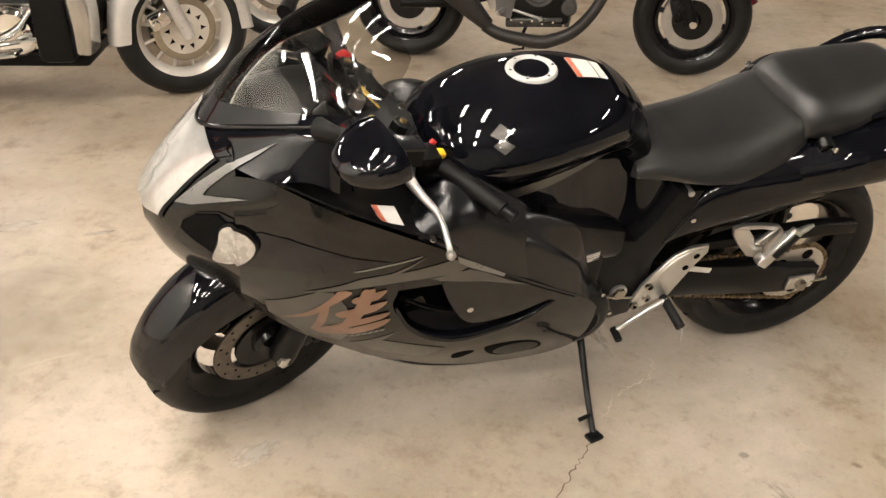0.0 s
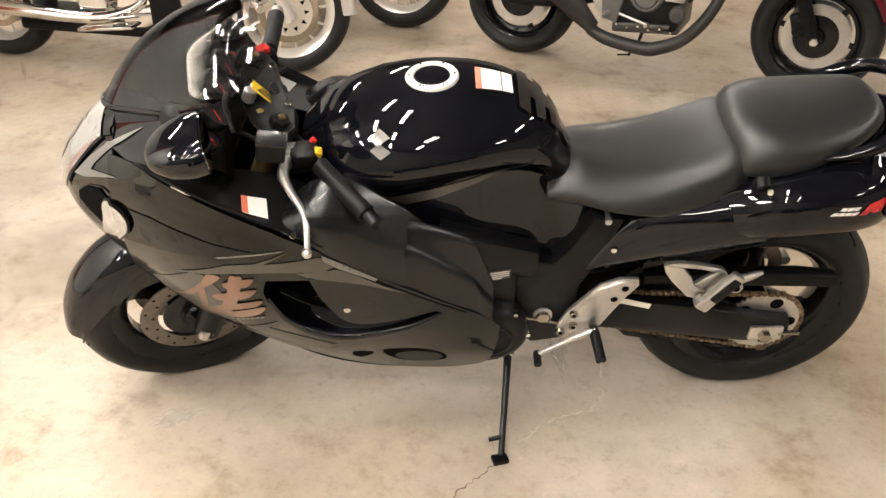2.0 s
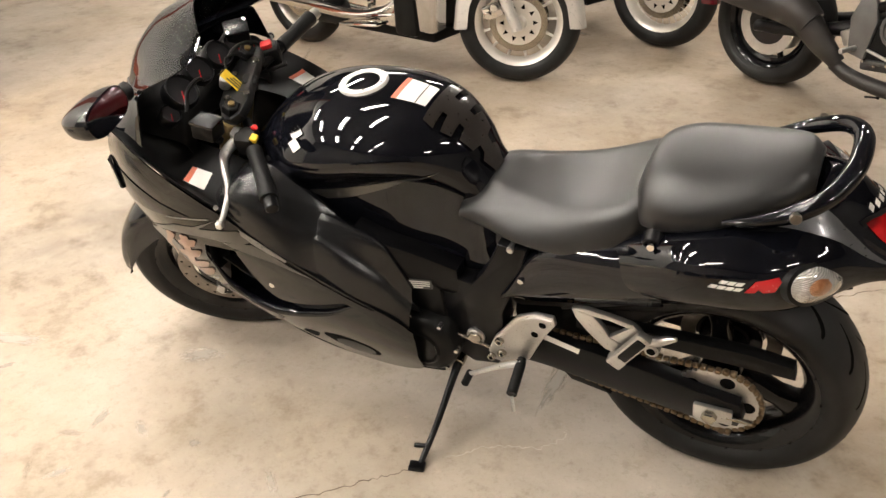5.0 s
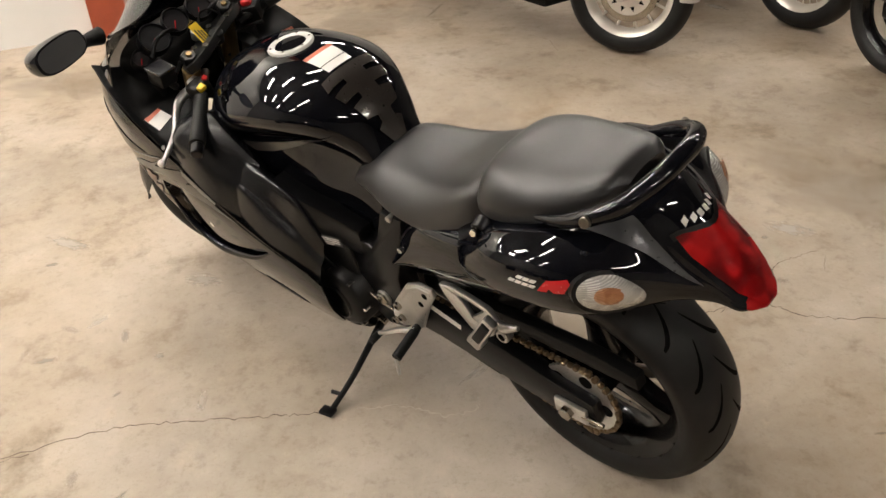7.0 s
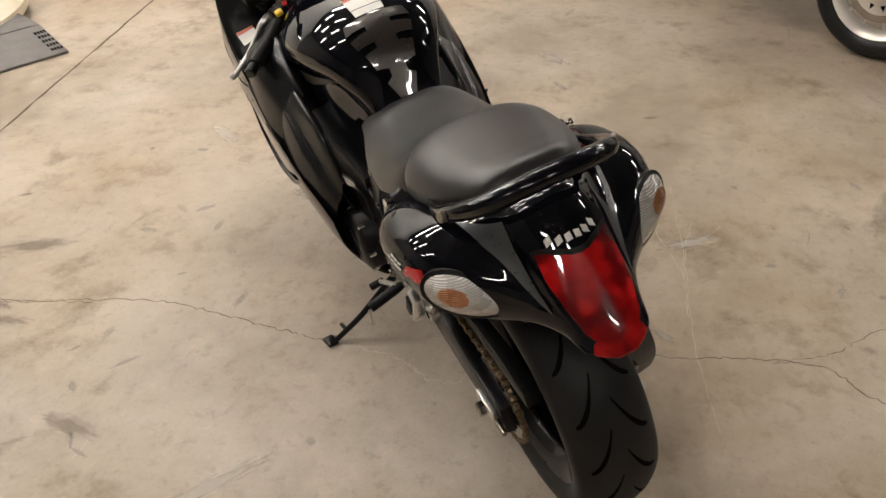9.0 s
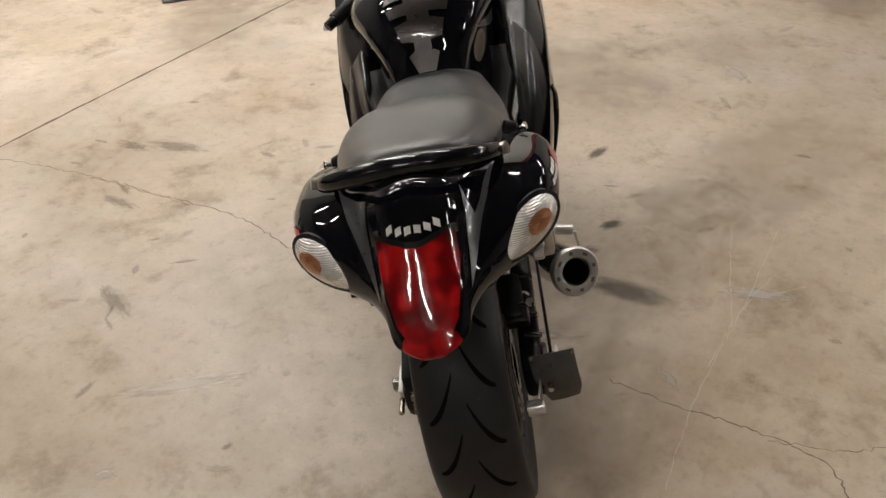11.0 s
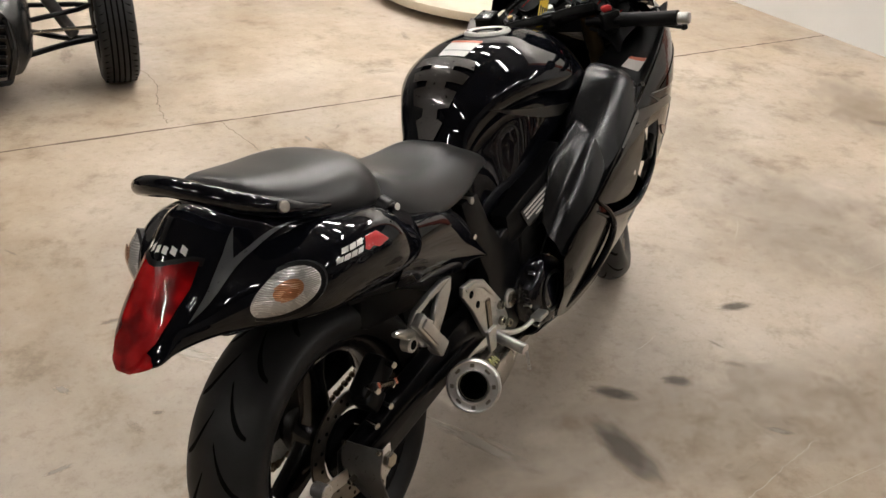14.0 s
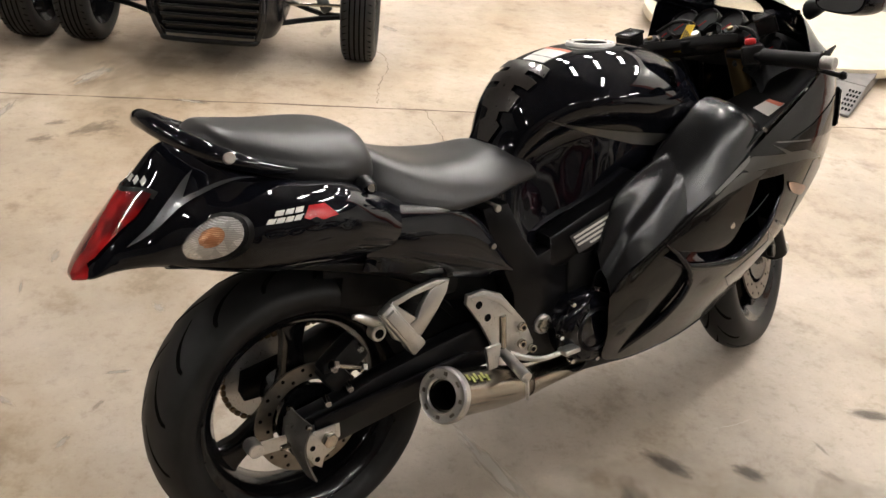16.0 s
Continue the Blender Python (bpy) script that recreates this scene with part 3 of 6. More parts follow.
def wheel(name, parent, at, R, h, m, spokes, grooves, rim_mat=RIM, label="", disc_r=0.15, discs=(-1, 1), start=0.35):
    """A motorcycle wheel with its rim, spokes, tyre and discs; its axle lies along y."""
    to = m @ Matrix.Translation(at)
    half = tyre_half(R, h)
    prof = [(r, -y) for r, y in half] + [(r, y) for r, y in reversed(half[:-1])]
    fine = [(p[0], p[1]) for p in crom([(r, y, 0) for r, y in prof], 4)]
    rr = R * 0.715
    bm = lathe([(rr, -h * 0.78), (rr + 0.006, -h * 0.80), (rr + 0.008, -h * 0.72), (rr - 0.012, -h * 0.66), (rr - 0.026, -h * 0.3), (rr - 0.026, h * 0.3),
                (rr - 0.012, h * 0.66), (rr + 0.008, h * 0.72), (rr + 0.006, h * 0.80), (rr, h * 0.78), (rr - 0.020, h * 0.62), (rr - 0.040, h * 0.25),
                (rr - 0.040, -h * 0.25), (rr - 0.020, -h * 0.62)], 56, closed=True, m=to)
    rim = part(name, bm, rim_mat, parent, label)
    hub = lathe([(0.012, -0.075), (0.04, -0.075), (0.05, -0.055), (0.052, 0), (0.05, 0.055), (0.04, 0.075), (0.012, 0.075)], 28, m=to)
    part("hub", hub, rim_mat, rim)
    out = rr - 0.022
    arm = [(0.035, 0.034), (0.075, 0.024), (0.5 * out + 0.04, 0.019), (0.86 * out, 0.027), (out, 0.050)]
    for k in range(spokes):
        sp = plate(arm + [(x, -w) for x, w in reversed(arm)], -0.026, 0.026, 0.009)
        sp.transform(to @ Matrix.Rotation(-(k * math.tau / spokes + start), 4, "Y"))
        part("spoke", sp, rim_mat, rim)
    part("tyre", lathe(fine, 72, m=to), RUBBER, rim, "worn black road tyre")
    # dark strips lie on the tread where grooves would hold shade
    if grooves:
        rs = [(y, r) for r, y in half][::-1]
        cuts = []
        for k in range(grooves):
            for s in (-1, 1):
                base = k * math.tau / grooves + (0.5 * math.tau / grooves if s > 0 else 0)
                g = []
                for i in range(9):
                    q = i / 8
                    y = s * h * (0.10 + 0.72 * q)
                    r = float(np.interp(abs(y), [a for a, _ in rs], [b for _, b in rs])) + 0.0012
                    ang = base - 0.30 * (1 - (1 - q) ** 2.0)
                    wd = 0.0025 + 0.006 * math.sin(math.pi * min(1, q + 0.08))
                    g.append([(r * math.cos(ang + e * wd / r), y, r * math.sin(ang + e * wd / r)) for e in (-1, 0, 1)])
                cuts.append(grid(g))
        t = joined(*cuts)
        t.transform(to)
        tagged(part("tread_groove", t, SHADEBLACK, rim), "", "", "", "stuff")
    for s in discs:
        y = s * min(h * 0.85, 0.062) if discs == (-1, 1) else 0.085 * s
        d = lathe([(disc_r * 0.70, y - 0.0025), (disc_r, y - 0.0025), (disc_r, y + 0.0025), (disc_r * 0.70, y + 0.0025)], 56, closed=True, m=to)
        disc = part("brake_disc", d, DISC, rim, "drilled steel brake disc")
        holes = []
        for k in range(30):
            a = k * math.tau / 30
            for q, rad in ((0, 0.78), (0.05, 0.92)):
                if (k % 2) == (q > 0):
                    c = Vector((disc_r * rad * math.cos(a + q), y + s * 0.0031, disc_r * rad * math.sin(a + q)))
                    holes.append(rod(c, c - Vector((0, s * 0.001, 0)), 0.0042, seg=8))
        j = joined(*holes)
        j.transform(to)
        tagged(part("disc_hole", j, SHADEBLACK, disc), "", "", "", "stuff")
        c = lathe([(0.045, y - 0.004), (disc_r * 0.62, y - 0.004), (disc_r * 0.62, y + 0.004), (0.045, y + 0.004)], 32, closed=True, m=to)
        part("disc_carrier", c, RIM, rim)
    return rim


front_wheel = wheel("front_wheel", bike, AXLE_F, 0.300, 0.060, STEER, 3, 18, label="gloss black cast front wheel turned to full lock")
rear_wheel = wheel("rear_wheel", bike, AXLE_R, 0.310, 0.091, Matrix(), 3, 17, label="gloss black cast rear wheel with a wide tyre", disc_r=0.12, discs=(1,), start=-0.45)

# fuel tank
tank = part("fuel_tank", grid(loft([
    full(-0.385, [(0, .835), (.05, .832), (.085, .812), (.108, .775), (.110, .755), (.108, .73), (.105, .70), (.10, .66)]),
    full(-0.30, [(0, .910), (.07, .902), (.120, .872), (.158, .820), (.160, .790), (.152, .755), (.148, .715), (.14, .65)]),
    full(-0.17, [(0, .953), (.08, .945), (.148, .905), (.190, .848), (.187, .810), (.167, .772), (.160, .72), (.155, .62)]),
    full(-0.02, [(0, .957), (.08, .949), (.146, .914), (.181, .874), (.177, .838), (.148, .800), (.145, .72), (.145, .575)]),
    full(0.09, [(0, .934), (.065, .927), (.114, .900), (.143, .866), (.138, .826), (.112, .788), (.108, .70), (.116, .55)]),
    full(0.160, [(0, .880), (.055, .873), (.088, .850), (.106, .818), (.101, .780), (.089, .745), (.092, .67), (.108, .55)]),
    full(0.200, [(0, .806), (.046, .801), (.072, .780), (.085, .754), (.085, .728), (.086, .70), (.092, .63), (.106, .555)]),
    full(0.240, [(0, .740), (.05, .735), (.078, .725), (.094, .712), (.102, .70), (.104, .67), (.106, .62), (.108, .572)]),
    full(0.275, [(0, .722), (.05, .718), (.080, .712), (.096, .705), (.100, .698), (.102, .68), (.103, .64), (.100, .612)]),
], 6, 6), caps=True), BLACK, bike, "gloss black fuel tank")
on_tank = tree_of(tank)
CAP = Vector((-0.098, 0, 0.958))
tilt = Matrix.Translation(CAP) @ Matrix.Rotation(radians(-3), 4, "Y") @ Matrix.Rotation(radians(90), 4, "X")
cap = part("fuel_cap", lathe([(0, .006), (.037, .004), (.039, .002), (.039, -.018)], 40, m=tilt), BLACK, bike, "black fuel cap in a silver ring")
part("cap_ring", lathe([(.040, -.018), (.040, .003), (.043, .005), (.055, .0045), (.058, .001), (.059, -.018)], 48, m=tilt), RINGALU, cap, "silver filler ring")
for k in range(6):
    a = k * math.tau / 6
    part("cap_bolt", rod(tilt @ Vector((.049 * math.cos(a), .003, .049 * math.sin(a))), tilt @ Vector((.049 * math.cos(a), .0065, .049 * math.sin(a))), .0032, seg=10), CHROME, cap)
label_top = part("tank_label", decal([(-.005, -.042), (.075, -.036), (.075, .036), (-.005, .042)], on_tank, "top"), WHITE, bike, "white warning label on the tank")
part("label_band", decal([(-.005, -.042), (.008, -.042), (.008, .042), (-.005, .042)], on_tank, "top", 0.0022), PALERED, label_top)
part("label_gap", decal([(.050, -.040), (.0525, -.040), (.0525, .040), (.050, .040)], on_tank, "top", 0.0022), INK, label_top)
half_pad = [(.085, .072), (.108, .078), (.110, .030), (.120, .030), (.122, .074), (.142, .066), (.144, .026), (.154, .026), (.156, .058), (.178, .048), (.182, .020), (.190, .020), (.194, .036), (.215, .020)]
pad = part("tank_pad", decal(half_pad + [(x, -y) for x, y in reversed(half_pad)], on_tank, "top", 0.006), CARBON, bike, "carbon fibre tank pad with cut slots")
for s in (-1, 1):
    way = "left" if s < 0 else "right"
    emblem = [[(-.228, .892), (-.206, .909), (-.186, .900), (-.208, .886)], [(-.224, .877), (-.204, .866), (-.184, .880), (-.206, .890)]]
    for o in [[(-.206 + 1.1 * (x + .206), .888 + 1.1 * (z - .888)) for x, z in o] for o in emblem]:
        part("tank_badge", decal(o, on_tank, way, 0.003), CHROME, bike, "silver metal badge")
    part("tank_stripe", decal([(.135, .835), (.06, .812), (-.03, .790), (-.20, .757), (-.19, .748), (-.06, .772), (-.155, .736), (-.086, .751), (.0, .780), (.065, .805)], on_tank, way, 0.0015, 0.012), DULLGREY, bike, "thin smoke grey arrow stripe")

# seats
part("rider_seat", grid(loft([
    full(.162, [(0, .742), (.04, .742), (.07, .741), (.095, .738), (.114, .728), (.117, .714), (.09, .70)]),
    full(.195, [(0, .768), (.03, .768), (.055, .766), (.088, .757), (.118, .737), (.124, .713), (.095, .70)]),
    full(.235, [(0, .781), (.035, .781), (.060, .778), (.095, .764), (.128, .738), (.135, .712), (.10, .699)]),
    full(.31, [(0, .775), (.055, .775), (.088, .771), (.120, .756), (.150, .728), (.157, .706), (.12, .695)]),
    full(.41, [(0, .786), (.075, .785), (.113, .779), (.143, .758), (.164, .727), (.166, .703), (.13, .693)]),
    full(.50, [(0, .816), (.092, .814), (.131, .802), (.153, .774), (.165, .738), (.163, .715), (.13, .705)]),
    full(.555, [(0, .844), (.090, .841), (.126, .826), (.145, .796), (.152, .765), (.150, .745), (.12, .735)]),
    full(.590, [(0, .850), (.080, .846), (.112, .83), (.128, .80), (.135, .775), (.132, .755), (.1, .745)]),
], 6, 6), caps=True), VINYL, bike, "worn black vinyl rider seat")
part("pillion_seat", grid(loft([
    full(.548, [(0, .832), (.035, .830), (.060, .824), (.078, .812), (.086, .80), (.080, .787), (.05, .777)]),
    full(.563, [(0, .870), (.052, .866), (.086, .853), (.110, .830), (.119, .808), (.112, .789), (.08, .778)]),
    full(.588, [(0, .888), (.068, .884), (.108, .869), (.134, .842), (.143, .815), (.136, .794), (.1, .78)]),
    full(.64, [(0, .898), (.078, .894), (.121, .880), (.147, .853), (.156, .825), (.149, .802), (.1, .79)]),
    full(.72, [(0, .906), (.076, .902), (.117, .889), (.142, .865), (.150, .842), (.143, .822), (.1, .81)]),
    full(.80, [(0, .920), (.064, .916), (.097, .905), (.117, .886), (.124, .868), (.118, .85), (.08, .84)]),
    full(.850, [(0, .928), (.048, .925), (.074, .916), (.090, .901), (.096, .887), (.09, .872), (.06, .86)]),
    full(.878, [(0, .915), (.032, .912), (.050, .905), (.060, .894), (.063, .885), (.058, .876), (.04, .868)]),
], 6, 6), caps=True), VINYL, bike, "black vinyl pillion seat")

# tail
tail = part("tail_cowl", grid(loft([
    full(.48, [(0, .730), (.06, .730), (.10, .730), (.125, .728), (.145, .722), (.160, .706), (.168, .690), (.168, .676), (.160, .664)]),
    full(.54, [(0, .752), (.06, .752), (.10, .753), (.13, .757), (.158, .756), (.184, .736), (.196, .705), (.194, .680), (.180, .660)]),
    full(.60, [(0, .775), (.06, .775), (.11, .778), (.140, .786), (.174, .788), (.207, .768), (.221, .730), (.216, .692), (.190, .660)]),
    full(.67, [(0, .795), (.06, .795), (.11, .798), (.145, .810), (.185, .820), (.226, .802), (.243, .762), (.234, .708), (.192, .668)]),
    full(.74, [(0, .812), (.06, .812), (.11, .816), (.142, .829), (.178, .832), (.226, .816), (.246, .776), (.234, .714), (.190, .677)]),
    full(.81, [(0, .840), (.06, .840), (.102, .845), (.132, .846), (.168, .839), (.219, .820), (.239, .780), (.226, .715), (.184, .685)]),
    full(.87, [(0, .884), (.05, .880), (.080, .868), (.106, .848), (.142, .832), (.195, .812), (.218, .772), (.205, .716), (.168, .693)]),
    full(.925, [(0, .900), (.045, .884), (.070, .858), (.090, .830), (.114, .812), (.152, .792), (.168, .756), (.158, .716), (.130, .700)]),
    full(.985, [(0, .850), (.045, .829), (.066, .803), (.076, .783), (.085, .771), (.098, .757), (.104, .738), (.100, .718), (.085, .706)]),
    full(1.04, [(0, .787), (.040, .777), (.060, .762), (.066, .752), (.069, .746), (.072, .737), (.073, .728), (.071, .716), (.062, .706)]),
    full(1.085, [(0, .735), (.030, .730), (.046, .721), (.052, .715), (.055, .711), (.058, .708), (.059, .705), (.056, .701), (.045, .697)]),
    full(1.103, [(0, .711), (.018, .709), (.028, .706), (.031, .705), (.032, .704), (.033, .702), (.033, .700), (.032, .698), (.026, .696)]),
    full(1.113, [(0, .697), (.010, .697), (.015, .6965), (.016, .696), (.017, .696), (.018, .6955), (.018, .695), (.017, .695), (.014, .6945)]),
], 6, 6), thick=0.004), BLACK, bike, "gloss black tail cowl")
on_tail = tree_of(tail)
lens = part("tail_light", decal([(.968, -.061), (.990, -.036), (1.003, -.014), (1.006, 0), (1.003, .014), (.990, .036), (.968, .061), (1.00, .062), (1.04, .057), (1.075, .047), (1.094, .034), (1.104, .025), (1.112, .010), (1.112, -.010), (1.104, -.025), (1.094, -.034), (1.075, -.047), (1.04, -.057), (1.00, -.062)], on_tail, "top", 0.005, 0.008), REDLENS, bike, "glossy red tail light lens")
part("lens_tip", grid(loft([
    full(1.090, [(0, .7330), (.028, .7275), (.042, .7185), (.046, .7130), (.048, .7095), (.050, .706), (.050, .7035), (.047, .700), (.036, .697)]),
    full(1.098, [(0, .7225), (.025, .7185), (.037, .7125), (.042, .7090), (.044, .7065), (.046, .704), (.046, .7015), (.043, .698), (.032, .695)]),
    full(1.106, [(0, .7115), (.019, .7090), (.029, .7060), (.033, .7040), (.035, .7025), (.036, .701), (.036, .699), (.033, .696), (.025, .693)]),
    full(1.1155, [(0, .6985), (.011, .6980), (.016, .697), (.018, .6965), (.019, .696), (.019, .695), (.018, .694), (.016, .693), (.012, .692)]),
], 6, 5), caps=True), REDLENS, lens, "rounded red tip of the lens")
part("lens_rim", decal([(.958, -.066), (.980, -.040), (.996, -.014), (.999, 0), (.996, .014), (.980, .040), (.958, .066), (.968, .066), (.990, .040), (1.0055, .014), (1.0085, 0), (1.0055, -.014), (.990, -.040), (.968, -.066)], on_tail, "top", 0.003, 0.01), MATTE, lens)
for k in range(6):
    y = -.0375 + .015 * k
    x = .9855 - .018 * (y / .044) ** 2
    part("maker_letter", decal([(x - .0050, y - .0052), (x - .0050, y + .0052), (x + .0040, y + .0052), (x + .0040, y - .0052)], on_tail, "top", 0.003, 0.005), WHITE, bike)
for s in (-1, 1):
    way = "left" if s < 0 else "right"
    cover = part("tail_side", grid(loft([
        side(s, .262, [(.120, .545), (.145, .548), (.158, .540), (.160, .530), (.140, .520)]),
        side(s, .33, [(.115, .660), (.150, .655), (.166, .615), (.168, .570), (.150, .532)]),
        side(s, .40, [(.120, .712), (.160, .704), (.178, .660), (.178, .600), (.155, .552)]),
        side(s, .48, [(.125, .735), (.172, .728), (.192, .690), (.192, .630), (.165, .578)]),
        side(s, .56, [(.130, .760), (.180, .752), (.204, .716), (.206, .665), (.180, .612)]),
        side(s, .64, [(.130, .790), (.180, .785), (.212, .740), (.214, .690), (.190, .640)]),
    ], 6, 5), thick=0.004), BLACK, bike, "gloss black side cover below the seat")
    part("cover_bolt", rod((.318, s * .158, .604), (.318, s * .171, .604), .007), CHROME, cover)
    part("under_cowl", grid(loft([
        side(s, .40, [(.150, .560), (.140, .520), (.110, .500)]),
        side(s, .58, [(.190, .640), (.165, .610), (.120, .600)]),
        side(s, .78, [(.186, .690), (.150, .672), (.110, .668)]),
        side(s, .97, [(.105, .708), (.080, .700), (.040, .700)]),
    ], 5, 4), thick=.003), MATTE, bike, "matte black underside of the tail")
    part("tail_accent", decal([(1.028, s * .0735), (.985, s * .0775), (.935, s * .0815), (.898, s * .078), (.915, s * .088), (.927, s * .096), (.900, s * .108), (.865, s * .117), (.835, s * .127), (.80, s * .142), (.845, s * .131), (.895, s * .119), (.935, s * .104), (.985, s * .0865)], on_tail, "top", 0.002, 0.008), TAILGREY, bike, "grey forked accent on the tail")
    LENS = ((.912, s * .175, .766), (.077, -s * .099, -.048), (.52, s * .74, .42), .074, .036)
    sig = part("rear_indicator", lens_cap(*LENS, .024), INDICATOR, bike, "clear rear indicator lens over an amber bulb", 180)
    part("lens_rim", lens_cap(*LENS[:3], .078, .040, .012), MATTE, sig)
    part("bulb", lens_cap(*LENS, .024, .44, -.012, .0012), AMBERLENS, sig, "amber bulb behind the lens", 180)
    fore = s < 0
    for o in (bars(3, .752, .794, .7865, .0075, .9) + bars(4, .734, .792, .7750, .0080, .9)) if fore else (bars(3, .772, .822, .8015, .0075, -.8) + bars(4, .778, .838, .7900, .0080, -.8)):
        part("model_letter", decal(o, on_tail, way, 0.002, 0.004), WHITE, bike)
    part("model_mark", decal([(.797, .773), (.815, .774), (.821, .782), (.829, .775), (.848, .777), (.836, .786), (.856, .795), (.850, .803), (.815, .798)] if fore else [(.708, .784), (.738, .782), (.750, .789), (.764, .787), (.772, .792), (.758, .808), (.728, .806)], on_tail, way, 0.002, 0.006), LOGORED, bike)
    stud = part("rail_stud", rod((.856, s * .138, .888), (.860, s * .166, .896), .007), CHROME, bike)
    part("stud_head", rod((.8585, s * .156, .893), (.861, s * .168, .8965), .0105), DISC, stud)
part("grab_rail", tube([(.735, -.146, .846), (.79, -.150, .862), (.85, -.146, .888), (.902, -.122, .915), (.934, -.066, .936), (.942, 0, .943), (.934, .066, .936), (.902, .122, .915), (.85, .146, .888), (.79, .150, .862), (.735, .146, .846)], [.005, .011, .0160, .0165, .017, .017, .017, .0165, .0160, .011, .005], 14, 6, flat=1.1), BLACK, bike, "gloss black curved grab rail")
for s in (-1, 1):
    lock = part("seat_lock", lathe([(0, .002), (.012, .002), (.016, .006), (.019, .003), (.020, -.02)], 24, m=Matrix.Translation((.612, s * .176, .792)) @ Matrix.Rotation(radians(-20 * s), 4, "X") @ Matrix.Rotation(math.pi if s < 0 else 0, 4, "Z")), FRAMEBLK, bike, "round black boss with a bright stud")
    part("lock_stud", rod((.612, s * .174, .792), (.616, s * .200, .801), .0045), CHROME, lock)
    part("stud_head", rod((.616, s * .197, .8005), (.617, s * .203, .802), .0075), CHROME, lock)

# nose, screen and side fairings
cowl = part("nose_cowl", grid(loft([
    full(-.945, [(0, .742), (.016, .740), (.028, .73), (.034, .712), (.030, .692), (.02, .675), (.008, .665)]),
    full(-.905, [(0, .802), (.04, .795), (.074, .772), (.096, .735), (.095, .685), (.076, .640), (.05, .605)]),
    full(-.84, [(0, .870), (.052, .863), (.106, .836), (.148, .78), (.156, .70), (.138, .625), (.10, .565)]),
    full(-.755, [(0, .925), (.08, .924), (.150, .902), (.205, .83), (.222, .735), (.205, .62), (.163, .525)]),
], 7, 6), thick=0.004), GREYMET, bike, "dark grey and black nose cowl")
on_nose = tree_of(cowl)
half_hood = [(0, -.018), (.018, -.012), (.052, .014), (.086, .044), (.124, .076), (.152, .120), (.132, .168), (.108, .162), (.056, .094), (0, .066)]
part("nose_hood", decal(half_hood + [(-y, b) for y, b in reversed(half_hood[1:-1])], on_nose, "front", 0.003, 0.010), BLACK, bike, "gloss black hood over the headlight")
half_lamp = [(0, -.152), (.049, -.146), (.090, -.121), (.104, -.05), (.115, .030), (.122, .072), (.086, .042), (.052, .012), (.018, -.014), (0, -.020)]
lamp = part("headlight", decal(half_lamp + [(-y, b) for y, b in reversed(half_lamp[1:-1])], on_nose, "front", 0.006, 0.010), REFLECTOR, bike, "clear stacked headlight lens")
for b, q in ((-.100, .036), (-.050, .028)):
    bowl = part("lamp_bowl", decal([(q * math.cos(k * math.tau / 20), b + q * math.sin(k * math.tau / 20)) for k in range(20)], on_nose, "front", 0.0075, 0.010), INDICATOR, lamp, "round reflector bowl")
for s in (-1, 1):
    part("lamp_edge", decal([(s * y, b) for y, b in ((.090, -.121), (.104, -.05), (.115, .030), (.122, .072), (.128, .074), (.121, .028), (.110, -.052), (.096, -.124))], on_nose, "front", 0.005, 0.010), MATTE, lamp)

SCREEN_ROWS = [
    [(-.565, -.218, 1.005), (-.640, -.172, .980), (-.715, -.115, .950), (-.785, -.055, .920), (-.812, 0, .908), (-.785, .055, .920), (-.715, .115, .950), (-.640, .172, .980), (-.565, .218, 1.005)],
    [(-.505, -.205, 1.030), (-.58, -.165, 1.022), (-.65, -.112, 1.016), (-.715, -.055, 1.012), (-.738, 0, 1.010), (-.715, .055, 1.012), (-.65, .112, 1.016), (-.58, .165, 1.022), (-.505, .205, 1.030)],
    [(-.455, -.186, 1.050), (-.515, -.150, 1.065), (-.575, -.105, 1.075), (-.628, -.052, 1.083), (-.648, 0, 1.086), (-.628, .052, 1.083), (-.575, .105, 1.075), (-.515, .150, 1.065), (-.455, .186, 1.050)],
    [(-.425, -.160, 1.070), (-.462, -.13, 1.095), (-.505, -.10, 1.118), (-.54, -.05, 1.13), (-.552, 0, 1.132), (-.54, .05, 1.13), (-.505, .10, 1.118), (-.462, .13, 1.095), (-.425, .160, 1.070)],
    [(-.41, -.140, 1.088), (-.43, -.11, 1.122), (-.455, -.08, 1.147), (-.475, -.04, 1.16), (-.48, 0, 1.163), (-.475, .04, 1.16), (-.455, .08, 1.147), (-.43, .11, 1.122), (-.41, .140, 1.088)],
]
screen_grid = loft(SCREEN_ROWS, 6, 5)
cut = len(screen_grid) // 8
part("screen_base", grid(screen_grid[:cut + 1], thick=0.003), BLACK, bike, "gloss black band at the foot of the screen")
screen = part("windscreen", grid(screen_grid[cut:], thick=0.003), SCREEN, bike, "clear smoked windscreen")
part("screen_trim", tube([(-.565, -.218, 1.003), (-.640, -.172, .978), (-.715, -.115, .948), (-.785, -.055, .918), (-.812, 0, .906), (-.785, .055, .918), (-.715, .115, .948), (-.640, .172, .978), (-.565, .218, 1.003)], .0055, 10, 5), BLACK, bike, "gloss black trim at the foot of the screen")
shoulder = {}
